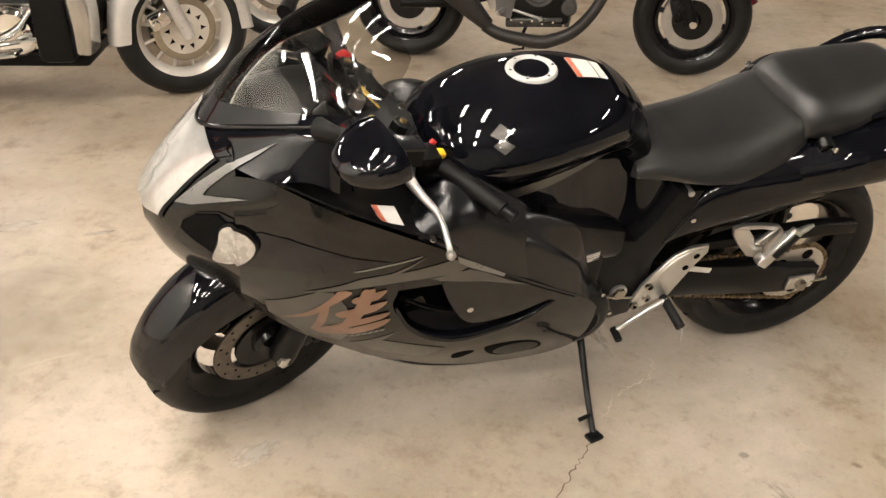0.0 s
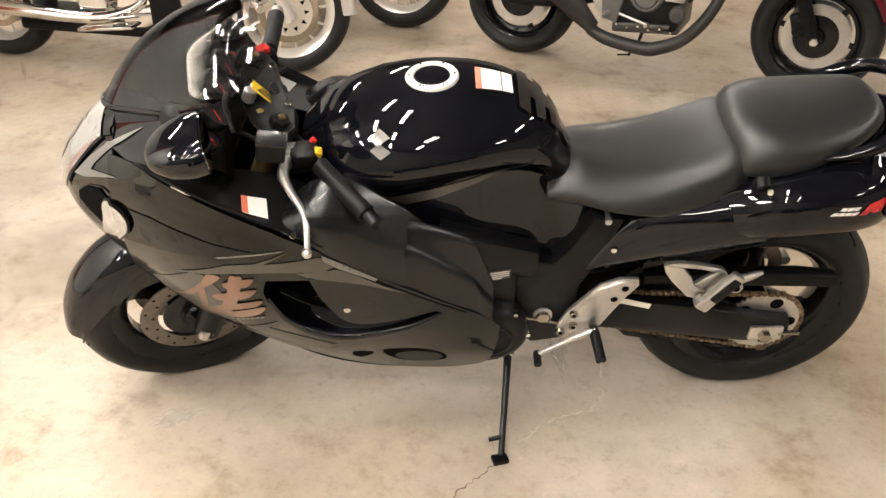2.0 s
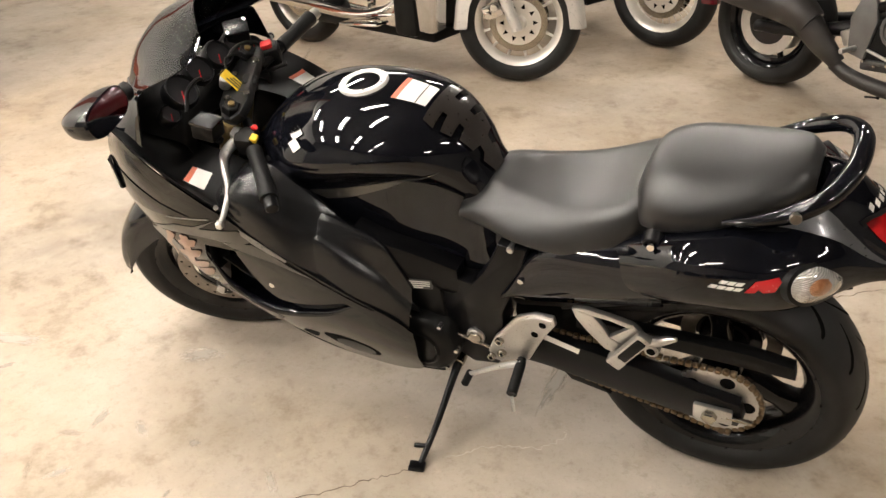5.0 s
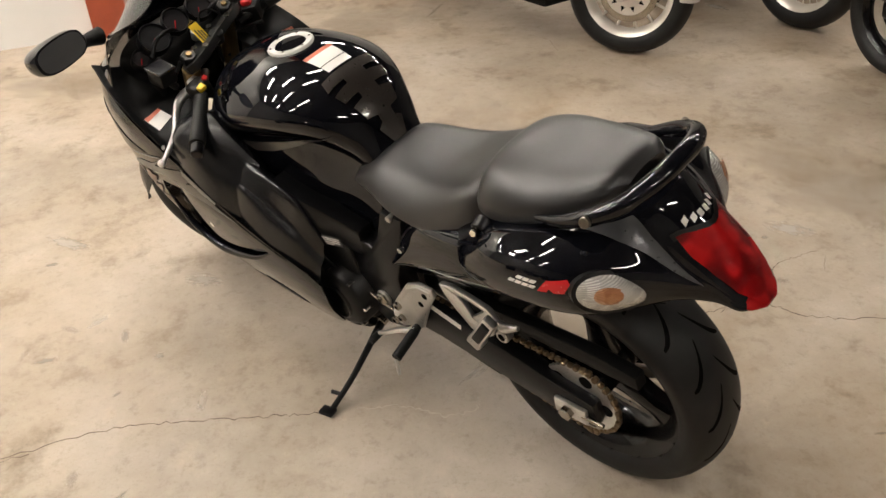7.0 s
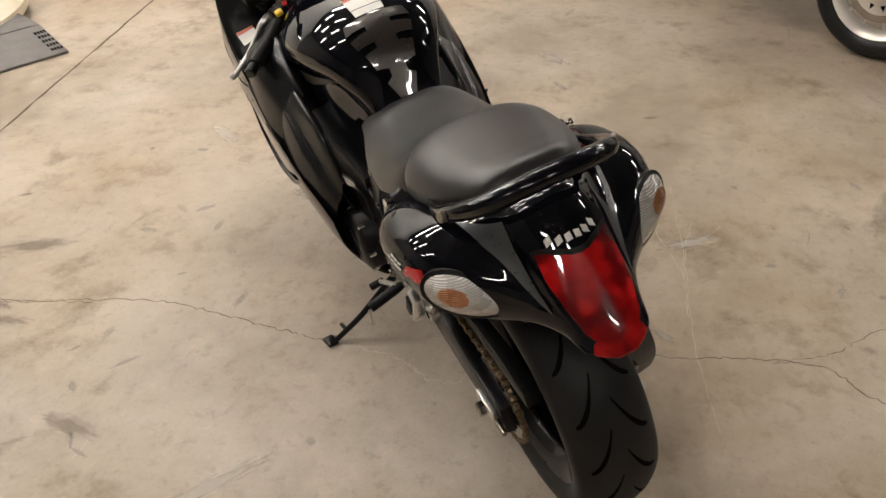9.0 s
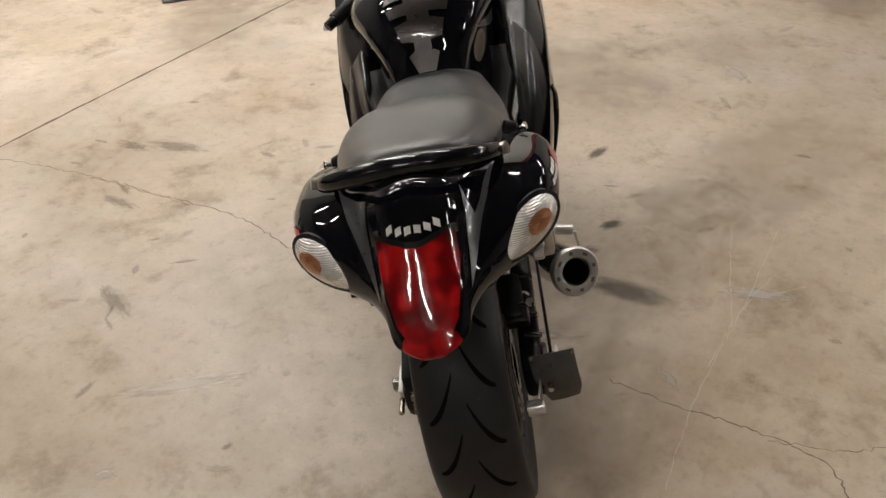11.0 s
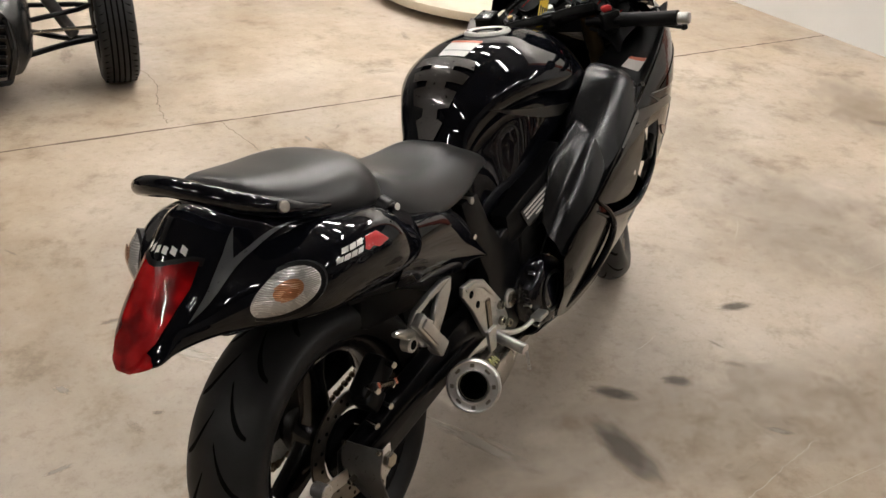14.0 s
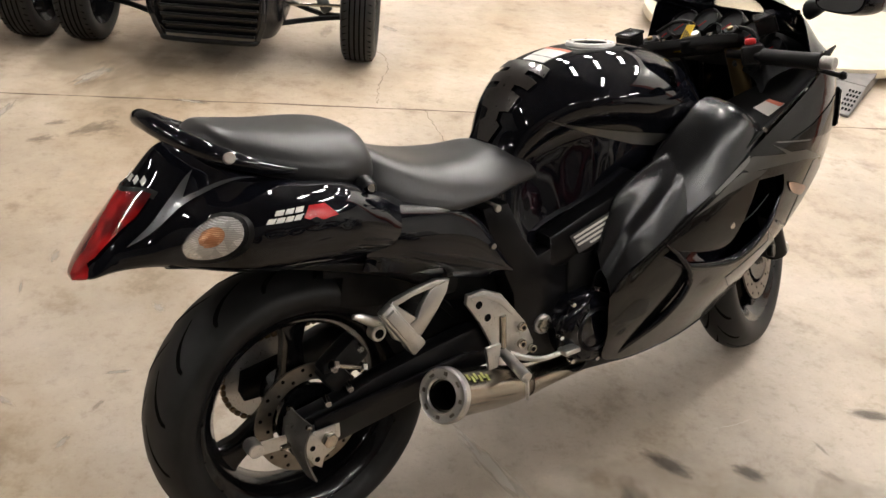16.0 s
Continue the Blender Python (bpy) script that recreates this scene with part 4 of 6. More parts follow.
for s in (-1, 1):
    shoulder[s] = part("screen_shoulder", grid(loft([
        [(-.80, s * .050, .905), (-.785, s * .085, .905), (-.765, s * .155, .893)],
        [(-.715, s * .115, .945), (-.71, s * .155, .935), (-.70, s * .222, .895)],
        [(-.640, s * .172, .977), (-.635, s * .205, .965), (-.625, s * .252, .905)],
        [(-.565, s * .218, 1.003), (-.565, s * .238, .985), (-.570, s * .270, .885)],
    ], 5, 5), thick=.003), BLACK, bike, "gloss black shoulder below the screen")
screen.visible_shadow = False

ARC = [(-.454, .641), (-.462, .590), (-.425, .515), (-.365, .468), (-.286, .452), (-.155, .476), (-.073, .518)]
INNER = [(-.090, .528), (-.203, .500), (-.285, .503), (-.334, .575), (-.360, .644)]
TOP = [(-.765, .880), (-.72, .893), (-.675, .893), (-.57, .843), (-.46, .788), (-.33, .712), (-.20, .632), (-.08, .557), (.02, .487), (.060, .440)]
LOW = [(.060, .40), (.052, .34), (.038, .268), (-.01, .240), (-.08, .228), (-.20, .228), (-.33, .243), (-.46, .300), (-.575, .382), (-.69, .466), (-.768, .532)]
for s in (-1, 1):
    way = "left" if s < 0 else "right"
    skin = part("side_fairing", grid(loft([
        side(s, -.80, [(.130, .888), (.188, .820), (.202, .735), (.195, .650), (.178, .590), (.130, .525)]),
        side(s, -.675, [(.238, .905), (.262, .84), (.270, .76), (.262, .66), (.242, .57), (.180, .440)]),
        side(s, -.57, [(.278, .852), (.294, .79), (.299, .72), (.291, .62), (.260, .50), (.182, .360)]),
        side(s, -.46, [(.292, .797), (.303, .74), (.305, .68), (.298, .56), (.256, .42), (.180, .292)]),
        side(s, -.33, [(.291, .725), (.303, .67), (.304, .61), (.296, .50), (.256, .37), (.180, .232)]),
        side(s, -.20, [(.284, .660), (.296, .62), (.298, .56), (.290, .47), (.256, .36), (.190, .218)]),
        side(s, -.08, [(.270, .600), (.283, .56), (.284, .51), (.278, .44), (.255, .35), (.195, .218)]),
        side(s, .02, [(.248, .53), (.262, .50), (.266, .46), (.262, .41), (.247, .34), (.197, .230)]),
        side(s, .09, [(.225, .47), (.235, .45), (.241, .42), (.240, .38), (.230, .33), (.197, .25)]),
    ], 6, 6)), GREYMET, bike)
    on_side = tree_of(skin)
    top, low = [tuple(p[:2]) for p in crom([(*q, 0) for q in TOP], 4)], [tuple(p[:2]) for p in crom([(*q, 0) for q in LOW], 4)]
    ring = [tuple(p[:2]) for p in crom([(*q, 0) for q in ARC], 5)] + [tuple(p[:2]) for p in crom([(*q, 0) for q in INNER], 5)]
    k = min(range(len(top)), key=lambda i: abs(top[i][0] - ring[0][0]))
    bm = decal(top[:k + 1] + ring + [ring[0]] + top[k:] + low, on_side, way, 0, 0.02)
    bmesh.ops.remove_doubles(bm, verts=bm.verts, dist=0.0004)
    bmesh.ops.recalc_face_normals(bm, faces=bm.faces)
    bmesh.ops.solidify(bm, geom=bm.faces[:], thickness=0.004)
    bmesh.ops.recalc_face_normals(bm, faces=bm.faces)
    bpy.data.objects.remove(skin)
    fairing = part("side_fairing", bm, GREYMET, bike, "dark grey metallic side fairing", 50)
    on_front, on_cheek = tree_of(cowl, fairing), tree_of(cowl, fairing, shoulder[s])
    part("panel_seam", decal([(-.36, .646), (-.36, .649), (-.27, .668), (-.17, .607), (-.02, .513), (-.02, .510), (-.17, .603), (-.27, .664)], on_side, way, 0.001), SHADEBLACK, bike)
    part("fairing_bolt", rod((-.286, s * .292, .546), (-.286, s * .302, .546), .008), CHROME, bike)
    part("duct_channel", grid(loft([
        side(s, -.50, [(.26, .70), (.22, .62), (.20, .52), (.24, .42)]),
        side(s, -.35, [(.27, .69), (.21, .60), (.20, .50), (.26, .42)]),
        side(s, -.20, [(.27, .60), (.23, .54), (.23, .49), (.27, .44)]),
        side(s, -.04, [(.255, .56), (.245, .53), (.245, .51), (.255, .47)]),
    ], 4, 4), thick=0.003), BLACK, bike, "black air channel inside the fairing")
    # sheet and block added to keep bright floor from showing through the duct
    part("inner_liner", grid(loft([side(s, x, [(.20, z1), (.165, .5 * (z0 + z1)), (.17, z0)]) for x, z0, z1 in ((-.66, .50, .80), (-.45, .31, .74), (-.20, .25, .62), (.05, .26, .48))], 3, 3), thick=.004), MATTE, bike, "added black sheet that keeps the inside of the fairing dark")
    part("inner_baffle", block((.03, .19, .24), pose(-.49, s * .155, .61, 0, 14, 0), .01), MATTE, bike, "added dark block that hides the bright floor beyond the duct")
    part("duct_fin", grid(loft([side(s, x, [(.285, z + .05), (.25, z + .03), (.235, z)]) for x, z in ((-.43, .54), (-.37, .50), (-.30, .475))], 4, 4), thick=.003), MATTE, bike)
    part("duct_lip", tube([(-.455, s * .300, .585), (-.425, s * .298, .518), (-.365, s * .293, .468), (-.286, s * .290, .450), (-.155, s * .286, .474), (-.073, s * .280, .516)], [.003, .008, .011, .012, .009, .004], 10, 5), BLACK, bike, "gloss black lip of the air duct")
    # dark sheets laid on the skin, painting the shade of two openings
    for o in () if s > 0 else ([(-.291, .332), (-.275, .346), (-.244, .345), (-.241, .334), (-.269, .300), (-.287, .306)], [(-.216, .350), (-.194, .366), (-.13, .370), (-.08, .350), (-.062, .316), (-.084, .293), (-.15, .284), (-.192, .306)]):
        part("lower_opening", decal(o, on_side, way, 0.001, 0.012, 3), SHADEBLACK, bike, "opening low in the fairing, its dark inside painted on")
    if s < 0:
        part("cover_disc", decal([(-.13 + .058 * math.cos(a), .325 + .036 * math.sin(a)) for a in [i * math.tau / 20 for i in range(20)]], on_side, way, 0.002, 0.012), ENGINE, bike, "round engine cover behind the opening")
    if s > 0:
        part("fairing_lip", tube([(-.075, s * .288, .548), (-.125, s * .294, .500), (-.156, s * .293, .450), (-.143, s * .284, .400), (-.095, s * .264, .345), (-.045, s * .236, .300), (-.015, s * .212, .262)], [.003, .007, .009, .010, .010, .009, .004], 10, 6), BLACK, bike, "gloss black curved lip of the outer fairing")
    # air intake and indicator
    duct = part("ram_air_duct", decal([(-.765, .770), (-.72, .792), (-.673, .790), (-.60, .765), (-.552, .746), (-.466, .722), (-.56, .712), (-.64, .704), (-.70, .700), (-.765, .690)], on_side, way, 0.002, 0.015), BLACK, bike, "gloss black air duct blade")
    part("duct_front", decal([(-.885, .700), (-.860, .762), (-.835, .784), (-.794, .803), (-.766, .800), (-.766, .688), (-.81, .672), (-.855, .672)], on_nose, way, 0.003, 0.012), BLACK, duct)
    # dark sheet painting the shade inside the intake mouth
    part("duct_mouth", decal([(-.868, .735), (-.862, .755), (-.838, .779), (-.794, .798), (-.780, .788), (-.792, .745), (-.808, .697), (-.845, .716)], on_front, way, 0.006, 0.01), SHADEBLACK, duct)
    lens_line = [(-.810, .690), (-.796, .735), (-.789, .768), (-.770, .786), (-.744, .784), (-.728, .763), (-.737, .730), (-.766, .697), (-.797, .683)]
    front = part("front_indicator", decal(lens_line, on_front, way, 0.012, 0.007, 4), INDICATOR, duct, "clear ridged front indicator lens")
    part("lens_rim", decal([(1.12 * x + .12 * .768, 1.12 * z - .12 * .735) for x, z in lens_line], on_front, way, 0.008, 0.007, 4), MATTE, front)
    # paint accents
    part("nose_accent", decal([(-.875, .476), (-.823, .503), (-.774, .522), (-.720, .535), (-.672, .545), (-.721, .524), (-.769, .506), (-.808, .4865), (-.818, .476), (-.782, .464), (-.736, .448), (-.792, .457), (-.841, .463)], on_cheek, "upper_left" if s < 0 else "upper_right", 0.003, 0.010), SILVERPAINT, bike, "light grey forked accent beside the headlight")
    part("fairing_accent", decal([(-.722, .583), (-.616, .647), (-.588, .647), (-.560, .60), (-.545, .52), (-.56, .43), (-.634, .44), (-.670, .485), (-.714, .528)], on_side, way, 0.0012, 0.012), DULLGREY, bike, "smoke grey field behind the brush strokes")
    part("fairing_swoosh", decal([(-.544, .424), (-.448, .491), (-.474, .452), (-.423, .432), (-.319, .392), (-.369, .345), (-.462, .370)], on_side, way, 0.0012, 0.012), DULLGREY, bike, "smoke grey swoosh low on the fairing")
    part("fairing_line", decal([(-.549, .710), (-.419, .727), (-.405, .727), (-.419, .723), (-.543, .707)], on_side, way, 0.002, 0.012), SILVERPAINT, bike)
    part("fairing_stripe", decal([(-.649, .641), (-.534, .687), (-.471, .693), (-.394, .725), (-.452, .692), (-.336, .704), (-.290, .684), (-.327, .669), (-.432, .668), (-.535, .662)], on_side, way, 0.002, 0.012), DULLGREY, bike, "smoke grey arrow stripe")
    part("rear_stripe", decal([(-.386, .666), (-.300, .672), (-.262, .655), (-.20, .618), (-.150, .592), (-.254, .630), (-.362, .654)], on_side, way, 0.002, 0.012), DULLGREY, bike, "smoke grey arrow stripe")
    # tip of the stripe, its gleam put into a lighter paint
    part("stripe_tip", decal([(-.330, .709), (-.285, .683), (-.215, .640), (-.219, .634), (-.297, .674), (-.326, .694)], on_side, way, 0.003, 0.012), SILVERPAINT, bike, "stripe tip with its bright reflection painted in light grey")
    strokes = [[(-.579, .652), (-.562, .655), (-.550, .648), (-.570, .625), (-.592, .602), (-.638, .552), (-.690, .520), (-.650, .560), (-.622, .590), (-.592, .630)],
               [(-.611, .588), (-.595, .601), (-.598, .555), (-.607, .510), (-.628, .482), (-.618, .540)],
               [(-.621, .488), (-.590, .520), (-.558, .537), (-.552, .489), (-.600, .468)],
               [(-.530, .652), (-.514, .656), (-.502, .651), (-.518, .590), (-.540, .535), (-.565, .541), (-.545, .590)],
               [(-.545, .632), (-.481, .650), (-.488, .632), (-.500, .622), (-.542, .612)],
               [(-.580, .578), (-.530, .600), (-.478, .616), (-.488, .596), (-.510, .580), (-.566, .560)],
               [(-.585, .528), (-.520, .560), (-.470, .578), (-.480, .558), (-.500, .545), (-.556, .521)],
               [(-.556, .510), (-.500, .540), (-.466, .554), (-.475, .532), (-.500, .510), (-.550, .486)]]
    for o in strokes if s < 0 else strokes[5:6]:
        part("brush_stroke", decal(o, on_side, way, 0.003, 0.010, 3), COPPER, bike)
    for k in range(9):
        x = -.585 + .0125 * k
        z = .455 + .0058 * k
        part("script_letter", decal([(x, z), (x + .009, z + .004), (x + .012, z + .012), (x + .003, z + .008)], on_side, way, 0.003, 0.012), SILVERPAINT, bike)
    # inner panels by the bars
    inner = part("inner_fairing", grid(loft([
        side(s, -.685, [(.250, .915), (.235, .905), (.20, .88), (.15, .86)]),
        side(s, -.58, [(.277, .862), (.255, .845), (.20, .825), (.13, .82)]),
        side(s, -.47, [(.290, .808), (.262, .790), (.21, .792), (.13, .80)]),
        side(s, -.37, [(.290, .752), (.265, .745), (.215, .755), (.13, .77)]),
        side(s, -.29, [(.285, .705), (.262, .70), (.215, .71), (.13, .72)]),
    ], 5, 5), thick=0.004), MATTE, bike, "matte black inner fairing panel")
    on_inner = tree_of(inner)
    st = part("warning_label", decal([(-.497, s * .212), (-.447, s * .205), (-.437, s * .258), (-.487, s * .264)], on_inner, "top", 0.002), WHITE, bike, "small white warning label with a red band")
    part("label_band", decal([(-.497, s * .212), (-.485, s * .2105), (-.475, s * .2625), (-.487, s * .264)], on_inner, "top", 0.003), PALERED, st)
    part("panel_bolt", rod((-.385, s * .282, .752), (-.383, s * .291, .760), .007), CHROME, bike)
    part("knee_panel", grid(loft([
        side(s, -.41, [(.150, .735), (.180, .763), (.205, .772), (.238, .770), (.266, .752), (.287, .725)]),
        side(s, -.345, [(.150, .788), (.176, .818), (.196, .820), (.240, .808), (.274, .776), (.292, .708)]),
        side(s, -.28, [(.155, .796), (.180, .826), (.198, .824), (.240, .800), (.272, .756), (.296, .676)]),
        side(s, -.21, [(.160, .758), (.184, .786), (.200, .783), (.232, .752), (.262, .712), (.295, .632)]),
        side(s, -.155, [(.164, .718), (.184, .744), (.198, .742), (.224, .712), (.250, .676), (.281, .600)]),
        side(s, -.125, [(.168, .694), (.182, .714), (.192, .712), (.214, .688), (.240, .652), (.272, .588)]),
], 6, 6), thick=0.005), SATIN, bike, "satin black knee panel beside the tank")
    part("rear_panel", grid(loft([
        side(s, -.19, [(.172, .700), (.190, .724), (.204, .724), (.236, .694), (.262, .650), (.280, .604)]),
        side(s, -.145, [(.172, .698), (.196, .724), (.212, .722), (.240, .686), (.254, .668), (.286, .576)]),
        side(s, -.07, [(.168, .664), (.194, .693), (.210, .686), (.232, .638), (.252, .616), (.283, .530)]),
        side(s, -.01, [(.164, .628), (.192, .658), (.206, .648), (.222, .588), (.244, .562), (.267, .486)]),
        side(s, .018, [(.164, .570), (.191, .602), (.203, .592), (.214, .540), (.236, .516), (.258, .456)]),
        side(s, .044, [(.164, .505), (.186, .526), (.196, .520), (.206, .492), (.224, .474), (.240, .440)]),
], 6, 6), thick=0.005), SATIN, bike, "satin black rear lobe of the side panel")
    # belly
    part("belly_pan", grid(loft([
        side(s, -.50, [(.19, .335), (.15, .29), (.06, .275)]),
        side(s, -.34, [(.188, .245), (.15, .21), (.05, .195)]),
        side(s, -.15, [(.195, .225), (.15, .19), (.05, .18)]),
        side(s, .07, [(.203, .262), (.15, .21), (.05, .20)]),
    ], 5, 4), thick=0.004), MATTE, bike, "matte black belly pan")

# dials and bars
dash = part("dash", grid(loft([
    full(-.70, [(0, .93), (.08, .925), (.15, .90), (.18, .86)]),
    full(-.60, [(0, .955), (.08, .95), (.15, .92), (.19, .86)]),
    full(-.535, [(0, .935), (.08, .93), (.15, .90), (.18, .84)]),
    full(-.52, [(0, .86), (.08, .86), (.14, .84), (.17, .80)]),
], 5, 4), thick=0.004), MATTE, bike, "matte black instrument housing")
for y, r, dz in ((-.115, .044, 0), (-.040, .038, .014), (.040, .038, .014), (.115, .044, 0), (-.172, .026, -.03), (.172, .026, -.03)):
    m = pose(-.545, y, .945 + dz, -60, 0, 90) @ pose(0, 0, 0, 90)
    face = Matrix.Translation((-.55, y, .945 + dz)) @ Matrix.Rotation(radians(48), 4, "Y") @ Matrix.Rotation(radians(90), 4, "X")
    gauge = part("gauge", lathe([(0, .004), (r * .86, .004), (r * .86, -.02)], 32, m=face), DIAL, bike, "round black gauge with a bright rim")
    part("gauge_rim", lathe([(r * .86, -.02), (r * .86, .008), (r * .93, .012), (r, .008), (r, -.02)], 32, m=face), FRAMEBLK, gauge)
    part("needle", rod(face @ Vector((0, .006, 0)), face @ Vector((r * .55, .006, r * .4)), .0011, seg=8), LOGORED, gauge)
CLAMP = [(-.058, .050), (-.030, .120), (.002, .138), (.026, .128), (.040, .085), (.036, .035), (.036, -.035), (.040, -.085), (.026, -.128), (.002, -.138), (-.030, -.120), (-.058, -.050)]
clamp = plate(CLAMP, -.012, .012, .004)
clamp.transform(pose(-.452, 0, .912, 0, -20, 0) @ Matrix.Rotation(radians(90), 4, "X"))
part("triple_clamp", steered(joined(clamp, rod((-.440, 0, .90), (-.430, 0, .932), .020))), MATTE, bike, "black top clamp with bright bolts")
for x, y in ((-.485, -.045), (-.485, .045), (-.425, -.062), (-.425, .062)):
    z = .925 + (x + .452) * .36
    part("clamp_bolt", steered(rod((x, y, z), (x + .001, y, z + .006), .0085, seg=12)), CHROME, bike)
key = part("ignition", steered(rod((-.500, 0, .915), (-.488, 0, .942), .015)), ALU, bike, "ignition lock with a key")
TAG = pose(-.453, -.028, .928, 8, 50, 8)
tag = part("key_tag", block((.082, .027, .002), TAG, .0005, 1), YELLOW, bike, "yellow plastic key tag")
for k in range(3):
    part("tag_writing", block((.050 - .01 * k, .0035, .0012), TAG @ pose(0, -.007 + .007 * k, .0016), 0), INK, tag)
part("tag_ring", lathe([(.010, -.001), (.012, 0), (.010, .001)], 16, m=TAG @ pose(-.045, 0, 0, 0, 0, 90)), STEEL, tag)
for s in (-1, 1):
    fork = part("fork_leg", steered(rod((-.470, s * .105, .900), (-.59, s * .105, .615), .0245)), GOLD, bike, "gold coated fork tube")
    part("fork_slider", steered(rod((-.565, s * .105, .66), (-.724, s * .105, .272), .030, .034)), FRAMEBLK, bike, "black fork slider")
    part("fork_cap", steered(rod((-.462, s * .105, .920), (-.452, s * .105, .943), .022, seg=6)), FRAMEBLK, bike)
    part("adjuster_screw", steered(rod((-.453, s * .105, .940), (-.4495, s * .105, .948), .008)), GOLD, bike)
    part("front_caliper", steered(joined(block((.05, .05, .12), pose(-.645, s * .095, .345, 0, 25, 0), .012), rod((-.66, s * .11, .36), (-.66, s * .128, .36), .018), rod((-.63, s * .11, .31), (-.63, s * .128, .31), .018))), ENGINE, bike, "black brake caliper")
    part("axle_nut", steered(rod((-.728, s * .115, .288), (-.728, s * .138, .288), .020, seg=6)), ALU, bike)
    bar = part("handlebar", steered(rod((-.436, s * .10, .885), (-.345, s * .345, .848), .011)), FRAMEBLK, bike, "black clip-on handlebar")
    part("grip", steered(tube([(-.404, s * .195, .872), (-.378, s * .26, .862), (-.350, s * .338, .850)], [.0195, .0185, .0195, .021], 16, 4)), GRIP, bar, "ribbed black rubber grip")
    part("bar_end", steered(rod((-.348, s * .338, .850), (-.338, s * .368, .845), .0155)), ALU if s > 0 else FRAMEBLK, bar)
    sw = part("switch_box", steered(joined(block((.050, .055, .052), pose(-.422, s * .165, .876, 0, 0, s * 15), .012), block((.03, .03, .06), pose(-.44, s * .16, .865), .008))), MATTE, bar, "black switch housing")
    if s < 0:
        part("turn_switch", steered(block((.018, .022, .014), pose(-.400, -.178, .893, 0, 20, -15), .004)), YELLOW, sw, "yellow switch")
        part("horn_button", steered(rod((-.405, -.150, .898), (-.397, -.150, .905), .007)), RED, sw)
    else:
        part("stop_switch", steered(block((.030, .026, .016), pose(-.425, .160, .908, 0, 0, 15), .005)), RED, sw, "red stop switch")
    part("lever", steered(tube([(-.452, s * .145, .870), (-.480, s * .185, .865), (-.478, s * .225, .853), (-.466, s * .28, .832), (-.478, s * .335, .806), (-.485, s * .352, .80)], [.015, .013, .0095, .0075, .0065, .007], 10, 5)), ALU if s < 0 else FRAMEBLK, bar, "bare aluminium lever" if s < 0 else "black brake lever")
    part("lever_ball", steered(lathe([(0, -.011), (.008, -.008), (.011, 0), (.008, .008), (0, .011)], 12, m=Matrix.Translation((-.485, s * .354, .799)))), ALU if s < 0 else FRAMEBLK, bar)
    box = part("reservoir", steered(joined(block((.060, .050, .040), pose(-.495, s * .180, .940, s * 12, 8, s * 20), .006), rod((-.485, s * .17, .89), (-.495, s * .18, .93), .010))), MATTE, bike, "black fluid reservoir on the bar")
    part("reservoir_lid", steered(block((.062, .052, .008), pose(-.495, s * .180, .940, s * 12, 8, s * 20) @ pose(0, 0, .022), .002)), SATIN, box, "dull grey moulded lid")
    for u, v in ((-.024, -.019), (.024, .019)):
        part("lid_screw", steered(rod(pose(-.495, s * .180, .940, s * 12, 8, s * 20) @ Vector((u, v, .025)), pose(-.495, s * .180, .940, s * 12, 8, s * 20) @ Vector((u, v, .0275)), .0035, seg=10)), CHROME, box)
    # mirrors
    stalk = part("mirror_stalk", tube([(-.60, s * .225, 1.005), (-.575, s * .270, 1.020), (-.530, s * .315, 1.038)], [.024, .017, .014], 12, 4, flat=.8), MATTE, bike)
    turn = Matrix.Translation((-.505, s * .368, 1.052)) @ Matrix.Rotation(radians(s * -14), 4, "Z") @ Matrix.Rotation(radians(-10), 4, "Y")

    def oval(x, w):
        """A rounded box outline of the mirror at depth x, scaled by w."""
        out = []
        for i in range(17):
            a = i * math.tau / 16
            c, q = math.cos(a), math.sin(a)
            out.append(turn @ Vector((x, .078 * w * math.copysign(abs(c) ** .7, c), .037 * w * math.copysign(abs(q) ** .7, q))))
        return out
    mirror = part("mirror", grid(loft([oval(x, w) for x, w in ((-.098, .26), (-.088, .52), (-.060, .82), (-.026, .98), (-.006, 1.0), (.006, .98))], 4, 2), caps=True), BLACK, bike, "gloss black rounded mirror housing")
    g = plate([(.070 * math.copysign(abs(math.cos(a)) ** .7, math.cos(a)), .0325 * math.copysign(abs(math.sin(a)) ** .7, math.sin(a))) for a in [(k + .5) * math.tau / 28 for k in range(28)]], 0, .002, 0)
    g.transform(turn @ Matrix.Translation((.0085, 0, 0)) @ Matrix.Rotation(radians(90), 4, "Z"))
    part("mirror_glass", g, MIRROR, mirror, "mirror glass")

# hoses and cables round the bars
for s in (-1, 1):
    part("brake_hose", tube([(-.500, s * .165, .925), (-.520, s * .120, .955), (-.530, s * .060, .950), (-.545, s * .050, .88), (-.57, s * .06, .78)], .0055, 8, 6), MATTE, bike, "black rubber hose")
    part("switch_cable", tube([(-.435, s * .150, .885), (-.470, s * .120, .880), (-.510, s * .090, .870), (-.540, s * .070, .80)], .005, 8, 5), MATTE, bike)
    part("lever_perch", steered(joined(block((.040, .030, .026), pose(-.448, s * .140, .878, 0, 0, s * 15), .006), rod((-.455, s * .150, .862), (-.455, s * .150, .892), .008))), ALU if s < 0 else FRAMEBLK, bike, "silver lever perch" if s < 0 else "black lever perch")
part("key_loop", tube([(-.492, -.005, .945), (-.505, .015, .965), (-.500, .045, .962), (-.480, .060, .940)], .003, 8, 6), MATTE, bike)

# front fender, turned with the wheel
rows = []
